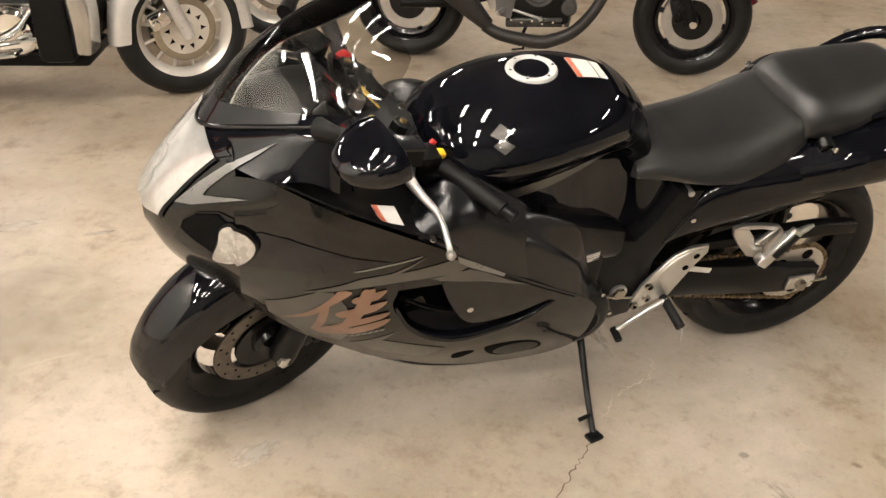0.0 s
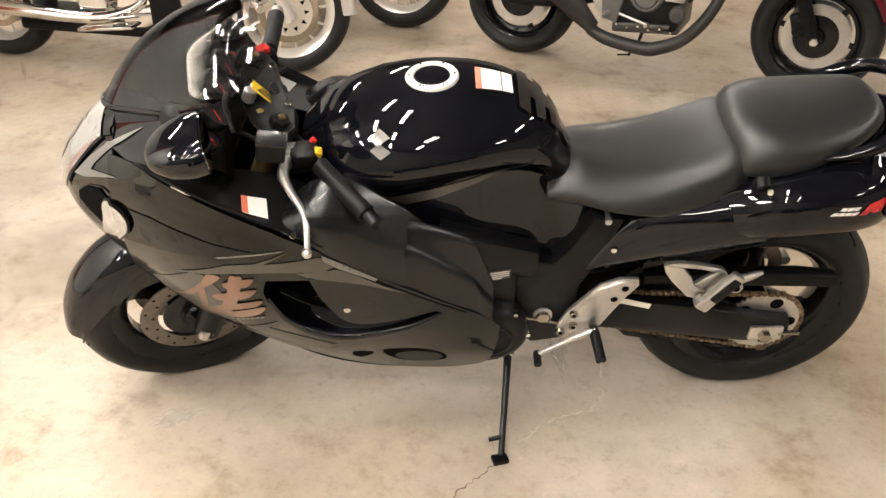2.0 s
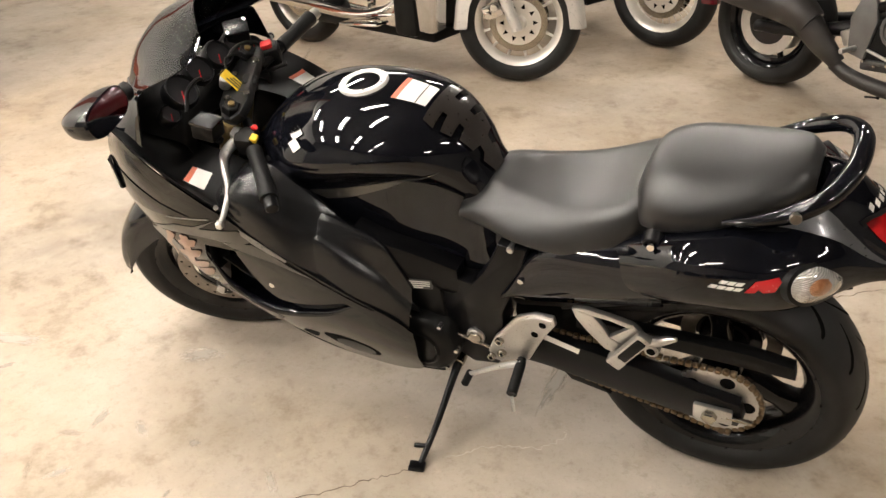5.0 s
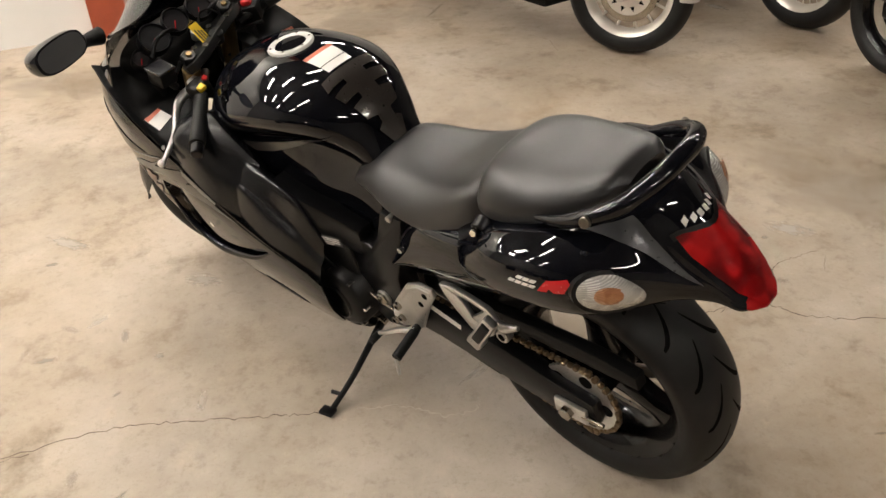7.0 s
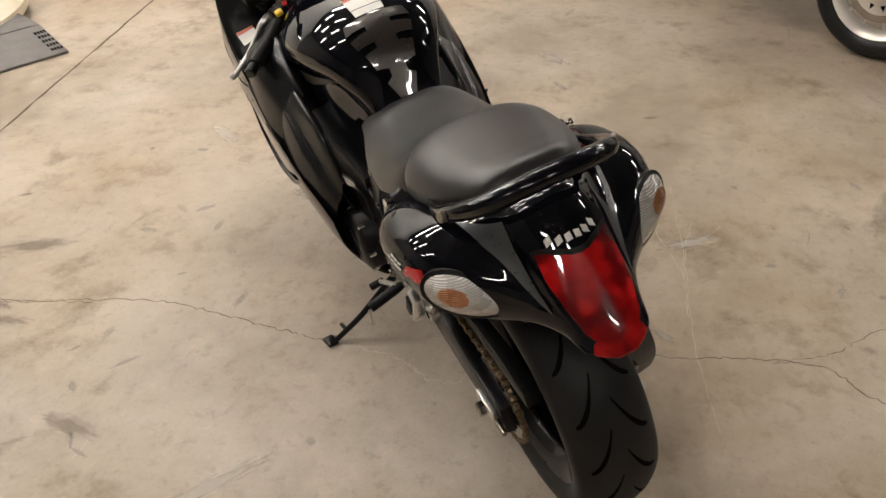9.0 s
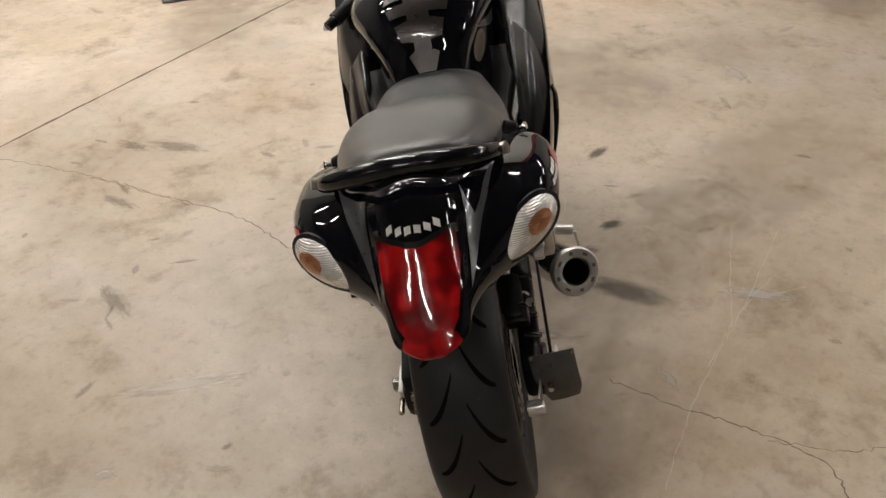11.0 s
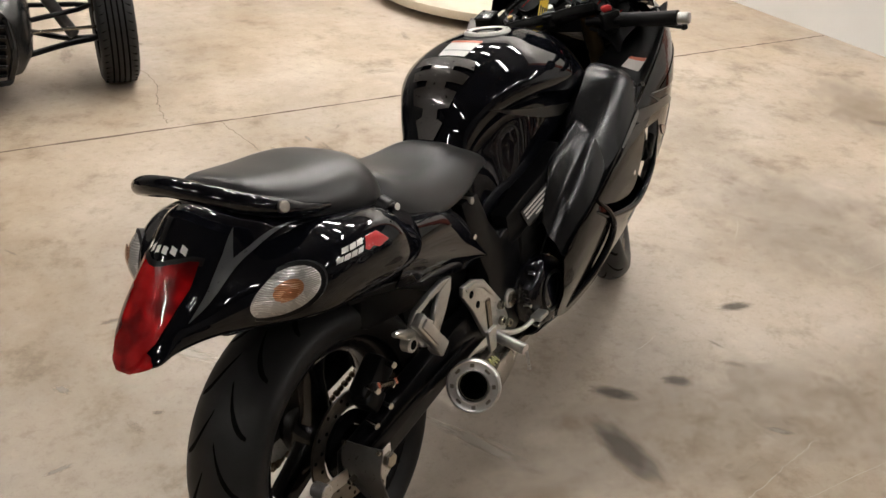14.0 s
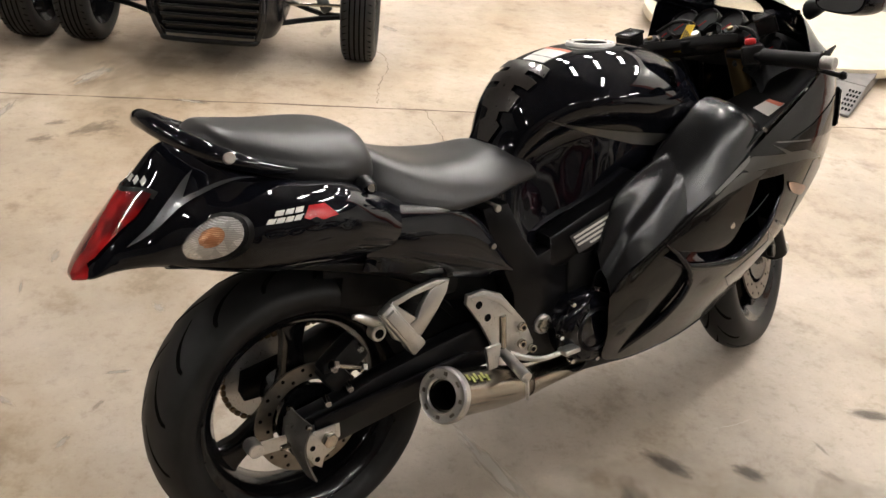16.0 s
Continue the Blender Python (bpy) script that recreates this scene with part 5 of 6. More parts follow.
for deg, low in ((10, .292), (20, .270), (38, .245), (60, .225), (90, .210), (120, .235), (150, .285)):
    a = radians(deg)
    half = [(.322, 0), (.320, .028), (.311, .052), (.290, .070), (.5 * (.290 + low), .078), (low, .081)]
    pts = [(r, -y) for r, y in reversed(half) if y > 0] + half
    rows.append([AXLE_F + Vector((-r * math.cos(a), y, r * math.sin(a))) for r, y in pts])
part("front_fender", steered(grid(loft(rows, 5, 4), thick=0.004)), BLACK, bike, "gloss black front fender")

# engine, frame, swing arm
part("undertray", joined(block((.42, .20, .22), pose(.43, 0, .585, 0, -12, 0), .03), block((.30, .17, .05), pose(.78, 0, .70, 0, -14, 0), .02)), MATTE, bike, "black undertray below the seats")
part("engine", joined(block((.42, .34, .30), pose(-.10, 0, .40), .03), block((.26, .30, .20), pose(-.18, 0, .57, 0, -18, 0), .02), block((.20, .30, .16), pose(.10, 0, .36), .03)), ENGINE, bike, "black engine block behind the fairings")
part("shock_linkage", joined(block((.24, .17, .18), pose(.37, 0, .44, 0, 10, 0), .03), rod((.30, 0, .62), (.40, 0, .34), .045)), MATTE, bike, "dark shock absorber and linkage")
part("radiator", block((.05, .36, .30), pose(-.50, 0, .50, 0, 15, 0), .008), MATTE, bike)
for s in (-1, 1):
    cover = part("engine_cover", lathe([(0, .02), (.066, .02), (.083, .012), (.092, 0), (.092, -.10)], 36, m=Matrix.Translation((.062 if s > 0 else .045, s * .195, .350)) @ Matrix.Rotation(math.pi if s < 0 else 0, 4, "Z")), BLACK if s > 0 else ENGINE, bike, "round black engine cover")
    part("cover_ring", lathe([(.045, .022), (.05, .026), (.056, .022)], 30, m=Matrix.Translation((.062 if s > 0 else .045, s * .195, .350)) @ Matrix.Rotation(math.pi if s < 0 else 0, 4, "Z")), FRAMEBLK, cover)
    for k in range(7):
        a = k * math.tau / 7
        part("cover_bolt", rod(((.062 if s > 0 else .045) + .092 * math.cos(a), s * .185, .350 + .092 * math.sin(a)), ((.062 if s > 0 else .045) + .092 * math.cos(a), s * .204, .350 + .092 * math.sin(a)), .006, seg=10), CHROME, cover)
    part("frame_spar", plate([(-.06, .62), (.05, .575), (.12, .56), (.185, .545), (.225, .60), (.265, .685), (.335, .685), (.315, .62), (.285, .54), (.255, .47), (.250, .36), (.225, .285), (.155, .27), (.095, .31), (.085, .42), (.03, .50), (-.06, .54)], s * .09, s * .155, .008), FRAMEBLK, bike, "satin black frame spar")
    part("frame_beam", grid(loft([
        side(s, -.08, [(.12, .690), (.185, .690), (.200, .676), (.200, .590), (.14, .56)]),
        side(s, .0, [(.12, .650), (.178, .650), (.190, .636), (.190, .552), (.14, .53)]),
        side(s, .07, [(.12, .615), (.160, .615), (.170, .602), (.168, .522), (.13, .50)]),
        side(s, .15, [(.11, .580), (.145, .578), (.154, .568), (.152, .500), (.12, .48)]),
    ], 4, 4), caps=True), FRAMEBLK, bike, "satin black upper frame beam")
    # the label lies along the outward slope of the beam
    A, B, D = (Vector((.104, s * .1645, .574)), Vector((.082, s * .171, .530)), Vector((.004, s * .1930, .622))) if s > 0 else (Vector((.086, -.166, .544)), Vector((.086, -.166, .515)), Vector((.016, -.188, .552)))
    lie = lambda u, v, w: A + (D - A) * u + (B - A) * v + Vector((0, s * w, 0))
    plaque = part("frame_label", grid([[lie(0, 0, .002), lie(0, 1, .002)], [lie(1, 0, .002), lie(1, 1, .002)]], thick=.0015), LABELGREY, bike, "grey printed frame label")
    for k, (u0, u1) in enumerate(((.05, .95), (.05, .80), (.05, .95), (.30, .95))):
        v = .10 + .22 * k
        part("printed_line", grid([[lie(u0, v, .004), lie(u0, v + .11, .004)], [lie(u1, v, .004), lie(u1, v + .11, .004)]], thick=.0004), WHITE, plaque)
    piv = part("pivot_bolt", rod((.175, s * .150, .375), (.175, s * .170, .375), .019, seg=6), STEEL, bike, "bright pivot bolt")
    part("bolt_washer", rod((.175, s * .150, .375), (.175, s * .162, .375), .024), ALU, piv)
    part("seat_bolt", rod((.297, s * .112, .680), (.297, s * .160, .680), .008), ALU, bike)
    arm = part("swing_arm", plate([(.13, .41), (.20, .425), (.40, .415), (.60, .385), (.70, .36), (.80, .345), (.81, .30), (.80, .27), (.70, .265), (.55, .285), (.35, .315), (.20, .325), (.13, .34)], s * .105, s * .150, .010), FRAMEBLK, bike, "black box section swing arm")
    part("axle_block", block((.085, .012, .045), pose(.745, s * .156, .308), .004), ALU, arm)
    part("axle_end", rod((.74, s * .155, .308), (.74, s * (.196 if s > 0 else .178), .308), .017, seg=6), STEEL, arm)
    part("adjuster", rod((.775, s * .157, .308), (.83, s * .157, .308), .006), STEEL, arm)
    # rider footrests
    rest = part("footrest_bracket", plate([(.390, .512), (.345, .512), (.300, .490), (.262, .440), (.232, .400), (.212, .352), (.212, .325), (.240, .318), (.270, .335), (.300, .345), (.318, .350), (.330, .375), (.362, .440), (.394, .490)], s * .158, s * .172, .005), ALU, bike, "silver cast footrest bracket")
    part("bracket_rib", plate([(.385, .506), (.345, .506), (.304, .484), (.268, .438), (.275, .434), (.312, .474), (.350, .496), (.380, .497)], s * .172, s * .176, .002), ALU, rest)
    for x, z, r in ((.362, .482, .009), (.340, .446, .009)):
        part("bracket_hole", rod((x, s * .1722, z), (x, s * .1728, z), r, seg=14, bevel=.0001), SHADEBLACK, rest)
    for x, z in ((.248, .397), (.250, .356), (.220, .335)):
        bolt = part("bracket_bolt", rod((x, s * .170, z), (x, s * .182, z), .011, seg=14), STEEL, rest)
        part("bolt_socket", rod((x, s * .1822, z), (x, s * .1826, z), .0055, seg=6, bevel=.0001), SHADEBLACK, bolt)
    part("footpeg", tube([(.300, s * .172, .350), (.303, s * .195, .346), (.310, s * .268, .332)], [.010, .0130, .0130], 14, 3), GRIP if s < 0 else ALU, rest, "ribbed footpeg")
    part("peg_feeler", rod((.312, s * .272, .328), (.316, s * .278, .285), .004), ALU, rest)
    part("foot_lever", tube([(.305, s * .188, .352), (.25, s * .195, .330), (.20, s * .20, .300), (.165, s * .205, .282)] if s < 0 else [(.29, s * .182, .345), (.24, s * .20, .325), (.20, s * .21, .32), (.155, s * .215, .325)], [.009, .007, .006, .006], 10, 4), ALU, rest, "silver foot lever")
    part("lever_pad", rod((.165, s * .195, .280), (.165, s * .235, .276), .010) if s < 0 else block((.045, .03, .012), pose(.15, .222, .327), .003), GRIP if s < 0 else ALU, rest)
    part("link_rod", rod((.29, s * .165, .338), (.13, s * .165, .375), .005) if s < 0 else rod((.30, s * .17, .44), (.30, s * .17, .36), .010), STEEL, rest)
    # pillion hangers
    hang = part("pillion_hanger", joined(
        plate([(.438, .566), (.470, .573), (.520, .567), (.575, .555), (.570, .540), (.525, .552), (.486, .556)], s * .165, s * .180, .004),
        plate([(.438, .566), (.486, .556), (.508, .528), (.520, .502), (.545, .490), (.560, .460), (.535, .455), (.510, .462), (.470, .506), (.446, .540)], s * .165, s * .180, .004),
        plate([(.520, .502), (.560, .538), (.575, .555), (.590, .540), (.600, .520), (.575, .470), (.560, .460), (.545, .490)], s * .165, s * .180, .004)), ALU, bike, "silver cast pillion footrest hanger with a three-sided window")
    PEG = Matrix.Translation((.575, s * .205, .508)) @ Matrix.Rotation(radians(-56), 4, "Y")
    peg = part("pillion_peg", joined(block((.125, .022, .034), PEG, .007), block((.030, .030, .038), PEG @ pose(-.055, -s * .006, 0), .006)), ALU, hang, "folded pillion footpeg")
    part("peg_rubber", block((.080, .008, .022), PEG @ pose(.012, s * .012, 0), .003), GRIP if s < 0 else ALU, peg)
    part("hanger_hook", tube([(.600, s * .175, .515), (.628, s * .185, .530), (.650, s * .188, .545), (.668, s * .188, .553)], [.012, .011, .009, .005], 10, 4), ALU, hang)
    ring = part("hook_bush", rod((.616, s * .168, .502), (.616, s * .192, .502), .017), ALU, hang)
    part("bush_hole", rod((.616, s * .1922, .502), (.616, s * .1928, .502), .010, bevel=.0001), SHADEBLACK, ring)

# chain drive on the left
pts = []
for k in range(15):
    a = radians(100 - 200 * k / 14 + 0)
    pts.append((.745 + .098 * math.cos(a), -.118, .312 + .098 * math.sin(a)))
for k in range(9):
    a = radians(-100 - 160 * k / 8)
    pts.append((.175 + .042 * math.cos(a), -.118, .375 + .042 * math.sin(a)))
line = crom(pts, 8, True)
seg = np.linalg.norm(np.diff(np.vstack([line, line[:1]]), axis=0), axis=1)
at = np.concatenate([[0], np.cumsum(seg)])
links = []
for k in range(112):
    d = at[-1] * k / 112
    p, q = [np.array([np.interp((d + e) % at[-1], at, np.append(line[:, i], line[0, i])) for i in range(3)]) for e in (0, .008)]
    links.append(block((.0145, .016 if k % 2 else .012, .012), Matrix.Translation(p) @ Matrix.Rotation(-math.atan2(q[2] - p[2], q[0] - p[0]), 4, "Y"), .003, 1))
part("drive_chain", joined(*links), CHAIN, bike, "oily brown drive chain")
teeth = [((.100 if k % 2 else .093) * math.cos(k * math.tau / 84), (.100 if k % 2 else .093) * math.sin(k * math.tau / 84)) for k in range(84)]
spr = plate(teeth, -.121, -.115, 0)
spr.transform(Matrix.Translation((.745, 0, .312)))
sprocket = part("sprocket", spr, ALU, rear_wheel, "silver rear sprocket")
for k in range(5):
    a = k * math.tau / 5
    part("sprocket_hole", rod((.745 + .068 * math.cos(a), -.1212, .312 + .068 * math.sin(a)), (.745 + .068 * math.cos(a), -.1220, .312 + .068 * math.sin(a)), .017, bevel=.0001), SHADEBLACK, sprocket)
part("chain_guard", plate([(.42, .470), (.56, .475), (.80, .478), (.895, .464), (.90, .430), (.86, .432), (.62, .438), (.42, .440)], -.118, -.085, .004), MATTE, bike, "matte black chain guard")
part("hugger", grid(loft([[(x, y, z) for y, z in ((-.10, z0 - .03), (-.09, z0), (0, z0 + .018), (.09, z0), (.10, z0 - .03))] for x, z0 in ((.38, .46), (.46, .545), (.56, .605), (.68, .635))], 4, 4), thick=.003), MATTE, bike, "matte black inner fender")
part("arm_label", plate([(.345, .435), (.440, .408), (.436, .392), (.341, .418)], -.1525, -.1515, 0), WHITE, bike, "white sticker on the swing arm")
part("lower_guard", plate([(.36, .305), (.42, .300), (.50, .235), (.40, .255)], -.12, -.09, .003), MATTE, bike)
part("brake_stay", plate([(.36, .37), (.40, .38), (.76, .35), (.76, .32)], .165, .172, .002), FRAMEBLK, bike, "black brake stay")
cal = part("rear_caliper", joined(block((.10, .05, .06), pose(.660, .105, .425, 0, 35, 0), .012), block((.05, .055, .05), pose(.685, .11, .40, 0, 35, 0), .01)), ENGINE, bike, "black rear brake caliper")
for x, z in ((.63, .455), (.69, .43), (.66, .375), (.71, .36)):
    part("bleed_screw", rod((x, .12, z), (x + .01, .155, z + .004), .007), CHROME, cal)
plate_b = part("plate_bracket", grid(loft([[(.790, .122, .371), (.792, .170, .374), (.786, .216, .372)], [(.808, .126, .330), (.812, .172, .333), (.806, .218, .330)], [(.803, .136, .285), (.807, .178, .288), (.802, .220, .286)], [(.787, .152, .235), (.791, .182, .240), (.788, .214, .244)]], 5, 4), thick=.004), BRACKET, bike, "dull dark grey curved plate bracket")
part("bracket_arm", plate([(.722, .334), (.770, .334), (.790, .318), (.792, .292), (.776, .262), (.760, .248), (.752, .270), (.728, .282)], .178, .184, .004), ALU, plate_b, "silver bracket plate with holes")
for x, z in ((.776, .300), (.768, .272)):
    part("bracket_hole", rod((x, .1842, z), (x, .1848, z), .006, seg=12, bevel=.0001), SHADEBLACK, plate_b)
for y in (.127, .212):
    part("bracket_screw", rod((.786, y, .366), (.796, y, .370), .005, seg=8), STEEL, plate_b)
tie = part("bracket_tie", block((.10, .004, .030), pose(.822, .135, .305, 0, 0, -8), .001, 1), ALU, bike, "silver strap beside the disc")
part("strap_roller", rod((.872, .105, .308), (.872, .140, .308), .016), ALU, tie)
pin = part("caliper_pin", rod((.626, .132, .404), (.696, .144, .439), .006), STEEL, cal)
part("pin_nut", rod((.690, .143, .436), (.702, .145, .442), .012, seg=6), CHROME, pin)
part("pin_nut", rod((.622, .131, .402), (.634, .133, .408), .012, seg=6), CHROME, pin)

# exhaust on the right
END = Vector((.511, .252, .355))
START = END - Vector((.87, .322, .361)) * .35
ex = Matrix.Translation(END) @ (END - START).to_track_quat("Y", "Z").to_matrix().to_4x4()
muffler = part("muffler", lathe([(.028, -.345), (.034, -.335), (.042, -.28), (.047, -.20), (.050, -.004), (.050, 0), (.030, 0)], 48, m=ex), STEEL, bike, "brushed steel muffler with a ringed end")
part("end_ring", lathe([(.033, -.004), (.033, .006), (.036, .009), (.038, .0082), (.052, .0082), (.054, .009), (.058, .004), (.058, -.010), (.054, -.014)], 48, m=ex), ALU, muffler, "dulled metal end ring")
part("outlet", lathe([(.033, .006), (.031, -.05), (.030, -.12), (0, -.12)], 36, m=ex), SHADEBLACK, muffler, "dark hollow outlet")
for k in range(8):
    a = k * math.tau / 8
    part("ring_mark", block((.013, .0022, .006) if k % 2 else (.009, .0022, .008), ex @ Matrix.Rotation(a, 4, "Y") @ Matrix.Translation((0, .0080, .045)), .0005, 1), DISC, muffler)
for k in range(6):
    a0 = 2.0 + .12 * (k % 2)
    g = [[ex @ Vector((.0502 * math.cos(a) * 1.01, y, .0502 * math.sin(a) * 1.01)) for y in (-.030 - .014 * k, -.040 - .014 * k)] for a in (a0, a0 + .30)]
    part("maker_letter", grid(g), LIME, muffler)
part("header_pipe", tube([(.225, .150, .235), (.12, .12, .215), (-.10, .08, .19), (-.30, .05, .19), (-.42, .06, .28)], [.034, .03, .028, .028, .028], 14, 6), STEEL, bike, "steel exhaust pipe under the engine")
part("muffler_strap", plate([(.335, .40), (.375, .40), (.37, .345), (.345, .345)], .205, .215, .003), ALU, bike)

# side stand
stand = part("side_stand", tube([(.100, -.125, .245), (.095, -.185, .205), (.085, -.28, .135), (.075, -.375, .082)], [.013, .010, .0085, .0080], 12, 5), FRAMEBLK, bike, "black side stand")
inv = bike.matrix_basis.inverted()
part("stand_foot", block((.042, .032, .012), inv @ pose(.072, -.392, .0065, 0, 0, 15), .004), FRAMEBLK, stand)
part("stand_peg", rod((.080, -.33, .110), (.045, -.335, .104), .006), FRAMEBLK, stand)
part("stand_pivot", rod((.100, -.105, .250), (.100, -.150, .240), .018), STEEL, stand)
# ---- other vehicles in the hall ----
SILVER = mat("silver_vehicle_paint", (0.62, 0.60, 0.57), 0.3, 0.4, coat=0.6, vary=0.04)
SHIELD = mat("polished_silver_shield", (0.66, 0.64, 0.61), 0.2, 0.85, coat=0.6, vary=0.05)
WHEELWHITE = mat("pale_cast_wheel", (0.72, 0.68, 0.62), 0.32, 0.5, vary=0.06)
DARKMETAL = mat("dark_engine_metal", (0.10, 0.10, 0.10), 0.4, 0.8, vary=0.2, scale=30)
GREYCASE = mat("grey_engine_case", (0.16, 0.16, 0.16), 0.42, 0.6, vary=0.12)
MAROON = mat("maroon_paint", (0.12, 0.008, 0.014), 0.12, 0.2, coat=1.0)
ORANGE = mat("orange_reflector", (0.85, 0.25, 0.01), 0.3)
BLACKMUFF = mat("satin_black_muffler", (0.030, 0.027, 0.025), 0.5, 0.3, vary=0.1)


def road_wheel(parent, at, R, h, style, rim_mat, label):
    """A wheel of a parked machine: 'cast' with a holed hub plate, 'laced' with wires, or 'spoked' with slim arms."""
    to = Matrix.Translation(at)
    half = tyre_half(R, h)
    prof = [(r, -y) for r, y in half] + [(r, y) for r, y in reversed(half[:-1])]
    rr = R * .73
    rim = part("wheel", lathe([(rr, -h * .80), (rr + .008, -h * .82), (rr - .012, -h * .60), (rr - .026, -h * .3), (rr - .026, h * .3), (rr - .012, h * .60), (rr + .008, h * .82), (rr, h * .80), (rr - .030, h * .5), (rr - .042, 0), (rr - .030, -h * .5)], 44, closed=True, m=to), rim_mat, parent, label)
    part("tyre", lathe([(p[0], p[1]) for p in crom([(r, y, 0) for r, y in prof], 3)], 56, m=to), RUBBER, rim, "black road tyre")
    part("hub", lathe([(0, -.07), (.03, -.07), (.045, -.05), (.045, .05), (.03, .07), (0, .07)], 24, m=to), rim_mat, rim)
    n = {"cast": 13, "laced": 28, "spoked": 6}[style]
    wd = {"cast": .007, "laced": .0025, "spoked": .014}[style]
    for k in range(n):
        a = k * math.tau / n + .2
        p0, p1 = Vector((.04 * math.cos(a), 0, .04 * math.sin(a))), Vector(((rr - .02) * math.cos(a), 0, (rr - .02) * math.sin(a)))
        s = tube([p0, p1], [wd * 1.25, wd], 8, 1)
        s.transform(to)
        part("spoke", s, rim_mat, rim)
    if style != "spoked":
        for s in (-1, 1):
            y = s * h * .62
            part("brake_disc", lathe([(.10, y - .003), (.152, y - .003), (.152, y + .003), (.10, y + .003)], 44, closed=True, m=to), STEEL, rim)
            part("hub_plate", lathe([(.03, y + s * .006), (.118, y + s * .006), (.118, y), (.03, y)], 36, m=to), rim_mat, rim)
            for k in range(10):
                a = k * math.tau / 10
                c = Vector((.088 * math.cos(a), y + s * .0065, .088 * math.sin(a)))
                w = [(.016, 0), (-.012, .012), (-.012, -.012)]
                bm = bmesh.new()
                f = [bm.verts.new(c + Vector((u * math.cos(a) - v * math.sin(a), s * .0005, u * math.sin(a) + v * math.cos(a)))) for u, v in w]
                bm.faces.new(f)
                bm.transform(to)
                part("plate_hole", bm, SHADEBLACK, rim)
    else:
        for s in (-1, 1):
            y = s * h * .7
            part("brake_disc", lathe([(.105, y - .003), (.155, y - .003), (.155, y + .003), (.105, y + .003)], 44, closed=True, m=to), ALU, rim, "bright brake disc")
            part("disc_carrier", lathe([(.040, y - .005), (.104, y - .002), (.104, y + .002), (.040, y + .005)], 36, closed=True, m=to), rim_mat, rim)
        part("rim_flange", lathe([(rr - .010, -h * .5), (rr - .050, -h * .3), (rr - .050, h * .3), (rr - .010, h * .5)], 44, closed=True, m=to), rim_mat, rim)
    return rim


def cruiser(label, style, paint, guards, lock=0.0):
    """A touring cruiser; x runs to its tail from the front wheel's foot."""
    c = tagged(new("cruiser_motorcycle"), label, "motorcycle", "parked motorcycles")
    had = set(bpy.data.objects)
    road_wheel(c, (0, 0, .325), .325, .068, style, WHEELWHITE, "pale front wheel")
    rows = []
    for deg in (-5, 30, 70, 110, 150, 185):
        a = radians(deg)
        half = [(.352, 0), (.345, .05), (.32, .078), (.27, .086)]
        pts = [(r, -y) for r, y in reversed(half) if y > 0] + half
        rows.append([Vector((-r * math.cos(a), y, .325 + r * math.sin(a))) for r, y in pts])
    part("front_fender", grid(loft(rows, 4, 4), thick=.004), paint, c, "painted front fender")
    for s in (-1, 1):
        part("fork_leg", rod((0, s * .105, .30), (.26, s * .105, .98), .030), SILVER, c, "bright fork leg")
        part("caliper", joined(block((.10, .05, .08), pose(.13, s * .085, .40, 0, 25, 0), .015), rod((.12, s * .105, .42), (.12, s * .125, .42), .02), rod((.15, s * .105, .38), (.15, s * .125, .38), .02)), CHROME, c, "chrome brake caliper")
    steer = Matrix.Translation((.14, 0, 0)) @ Matrix.Rotation(radians(lock), 4, "Z") @ Matrix.Translation((-.14, 0, 0))
    for ob in set(bpy.data.objects) - had:
        ob.data.transform(steer)
    road_wheel(c, (1.62, 0, .32), .32, .075, style, WHEELWHITE, "pale rear wheel")
    for s in (-1, 1):
        if guards:
            part("leg_shield", grid(loft([[(.35, s * .14, .29), (.37, s * .23, .28), (.41, s * .28, .30)], [(.33, s * .15, .48), (.35, s * .25, .47), (.40, s * .31, .48)], [(.35, s * .13, .75), (.37, s * .25, .75), (.43, s * .31, .75)]], 4, 4), thick=.02), SHIELD, c, "silver leg shield")
            part("shield_back", block((.16, .17, .40), pose(.50, s * .22, .46, 0, 0, 0), .03), MATTE, c)
        part("floorboard", block((.30, .10, .018), pose(.80, s * .31, .30, 0, 6, 0), .008), CHROME, c, "chrome floorboard")
        part("exhaust_pipe", tube([(.62, s * .15, .46), (.72, s * .20, .36), (.95, s * .23, .31), (1.35, s * .24, .33), (2.0, s * .25, .36)], [.022, .025, .028, .036, .038], 14, 5), CHROME, c, "long chrome exhaust pipe")
        part("brake_arm", tube([(.58, s * .26, .36), (.68, s * .28, .35), (.80, s * .28, .33)], .010, 8, 3), CHROME, c)
        part("saddle_bag", block((.58, .20, .34), pose(1.62, s * .28, .56), .06, 4), paint, c, "hard saddle bag")
        part("handlebar", tube([(.32, s * .08, 1.03), (.36, s * .28, 1.10), (.52, s * .40, 1.04)], .014, 10, 4), CHROME, c)
    part("frame_rail", joined(block((1.0, .36, .06), pose(.90, 0, .235), .02), block((.06, .30, .4), pose(.42, 0, .40, 0, -15, 0), .02)), MATTE, c, "black frame rails under the engine")
    part("crankcase", joined(block((.42, .30, .26), pose(.80, 0, .36), .06, 4), rod((.72, -.19, .36), (.72, .19, .36), .11), rod((.95, -.19, .37), (.95, .19, .37), .09)), CHROME, c, "chrome crankcase covers")
    for an in (-22, 22):
        fins = [lathe([(0, k * .022), (.085, k * .022), (.085, k * .022 + .012), (0, k * .022 + .012)], 20, m=pose(.80, 0, .46, 0, an, 0) @ pose(0, 0, .02, 90)) for k in range(9)]
        part("cylinder", joined(*fins), DARKMETAL, c, "finned cylinder")
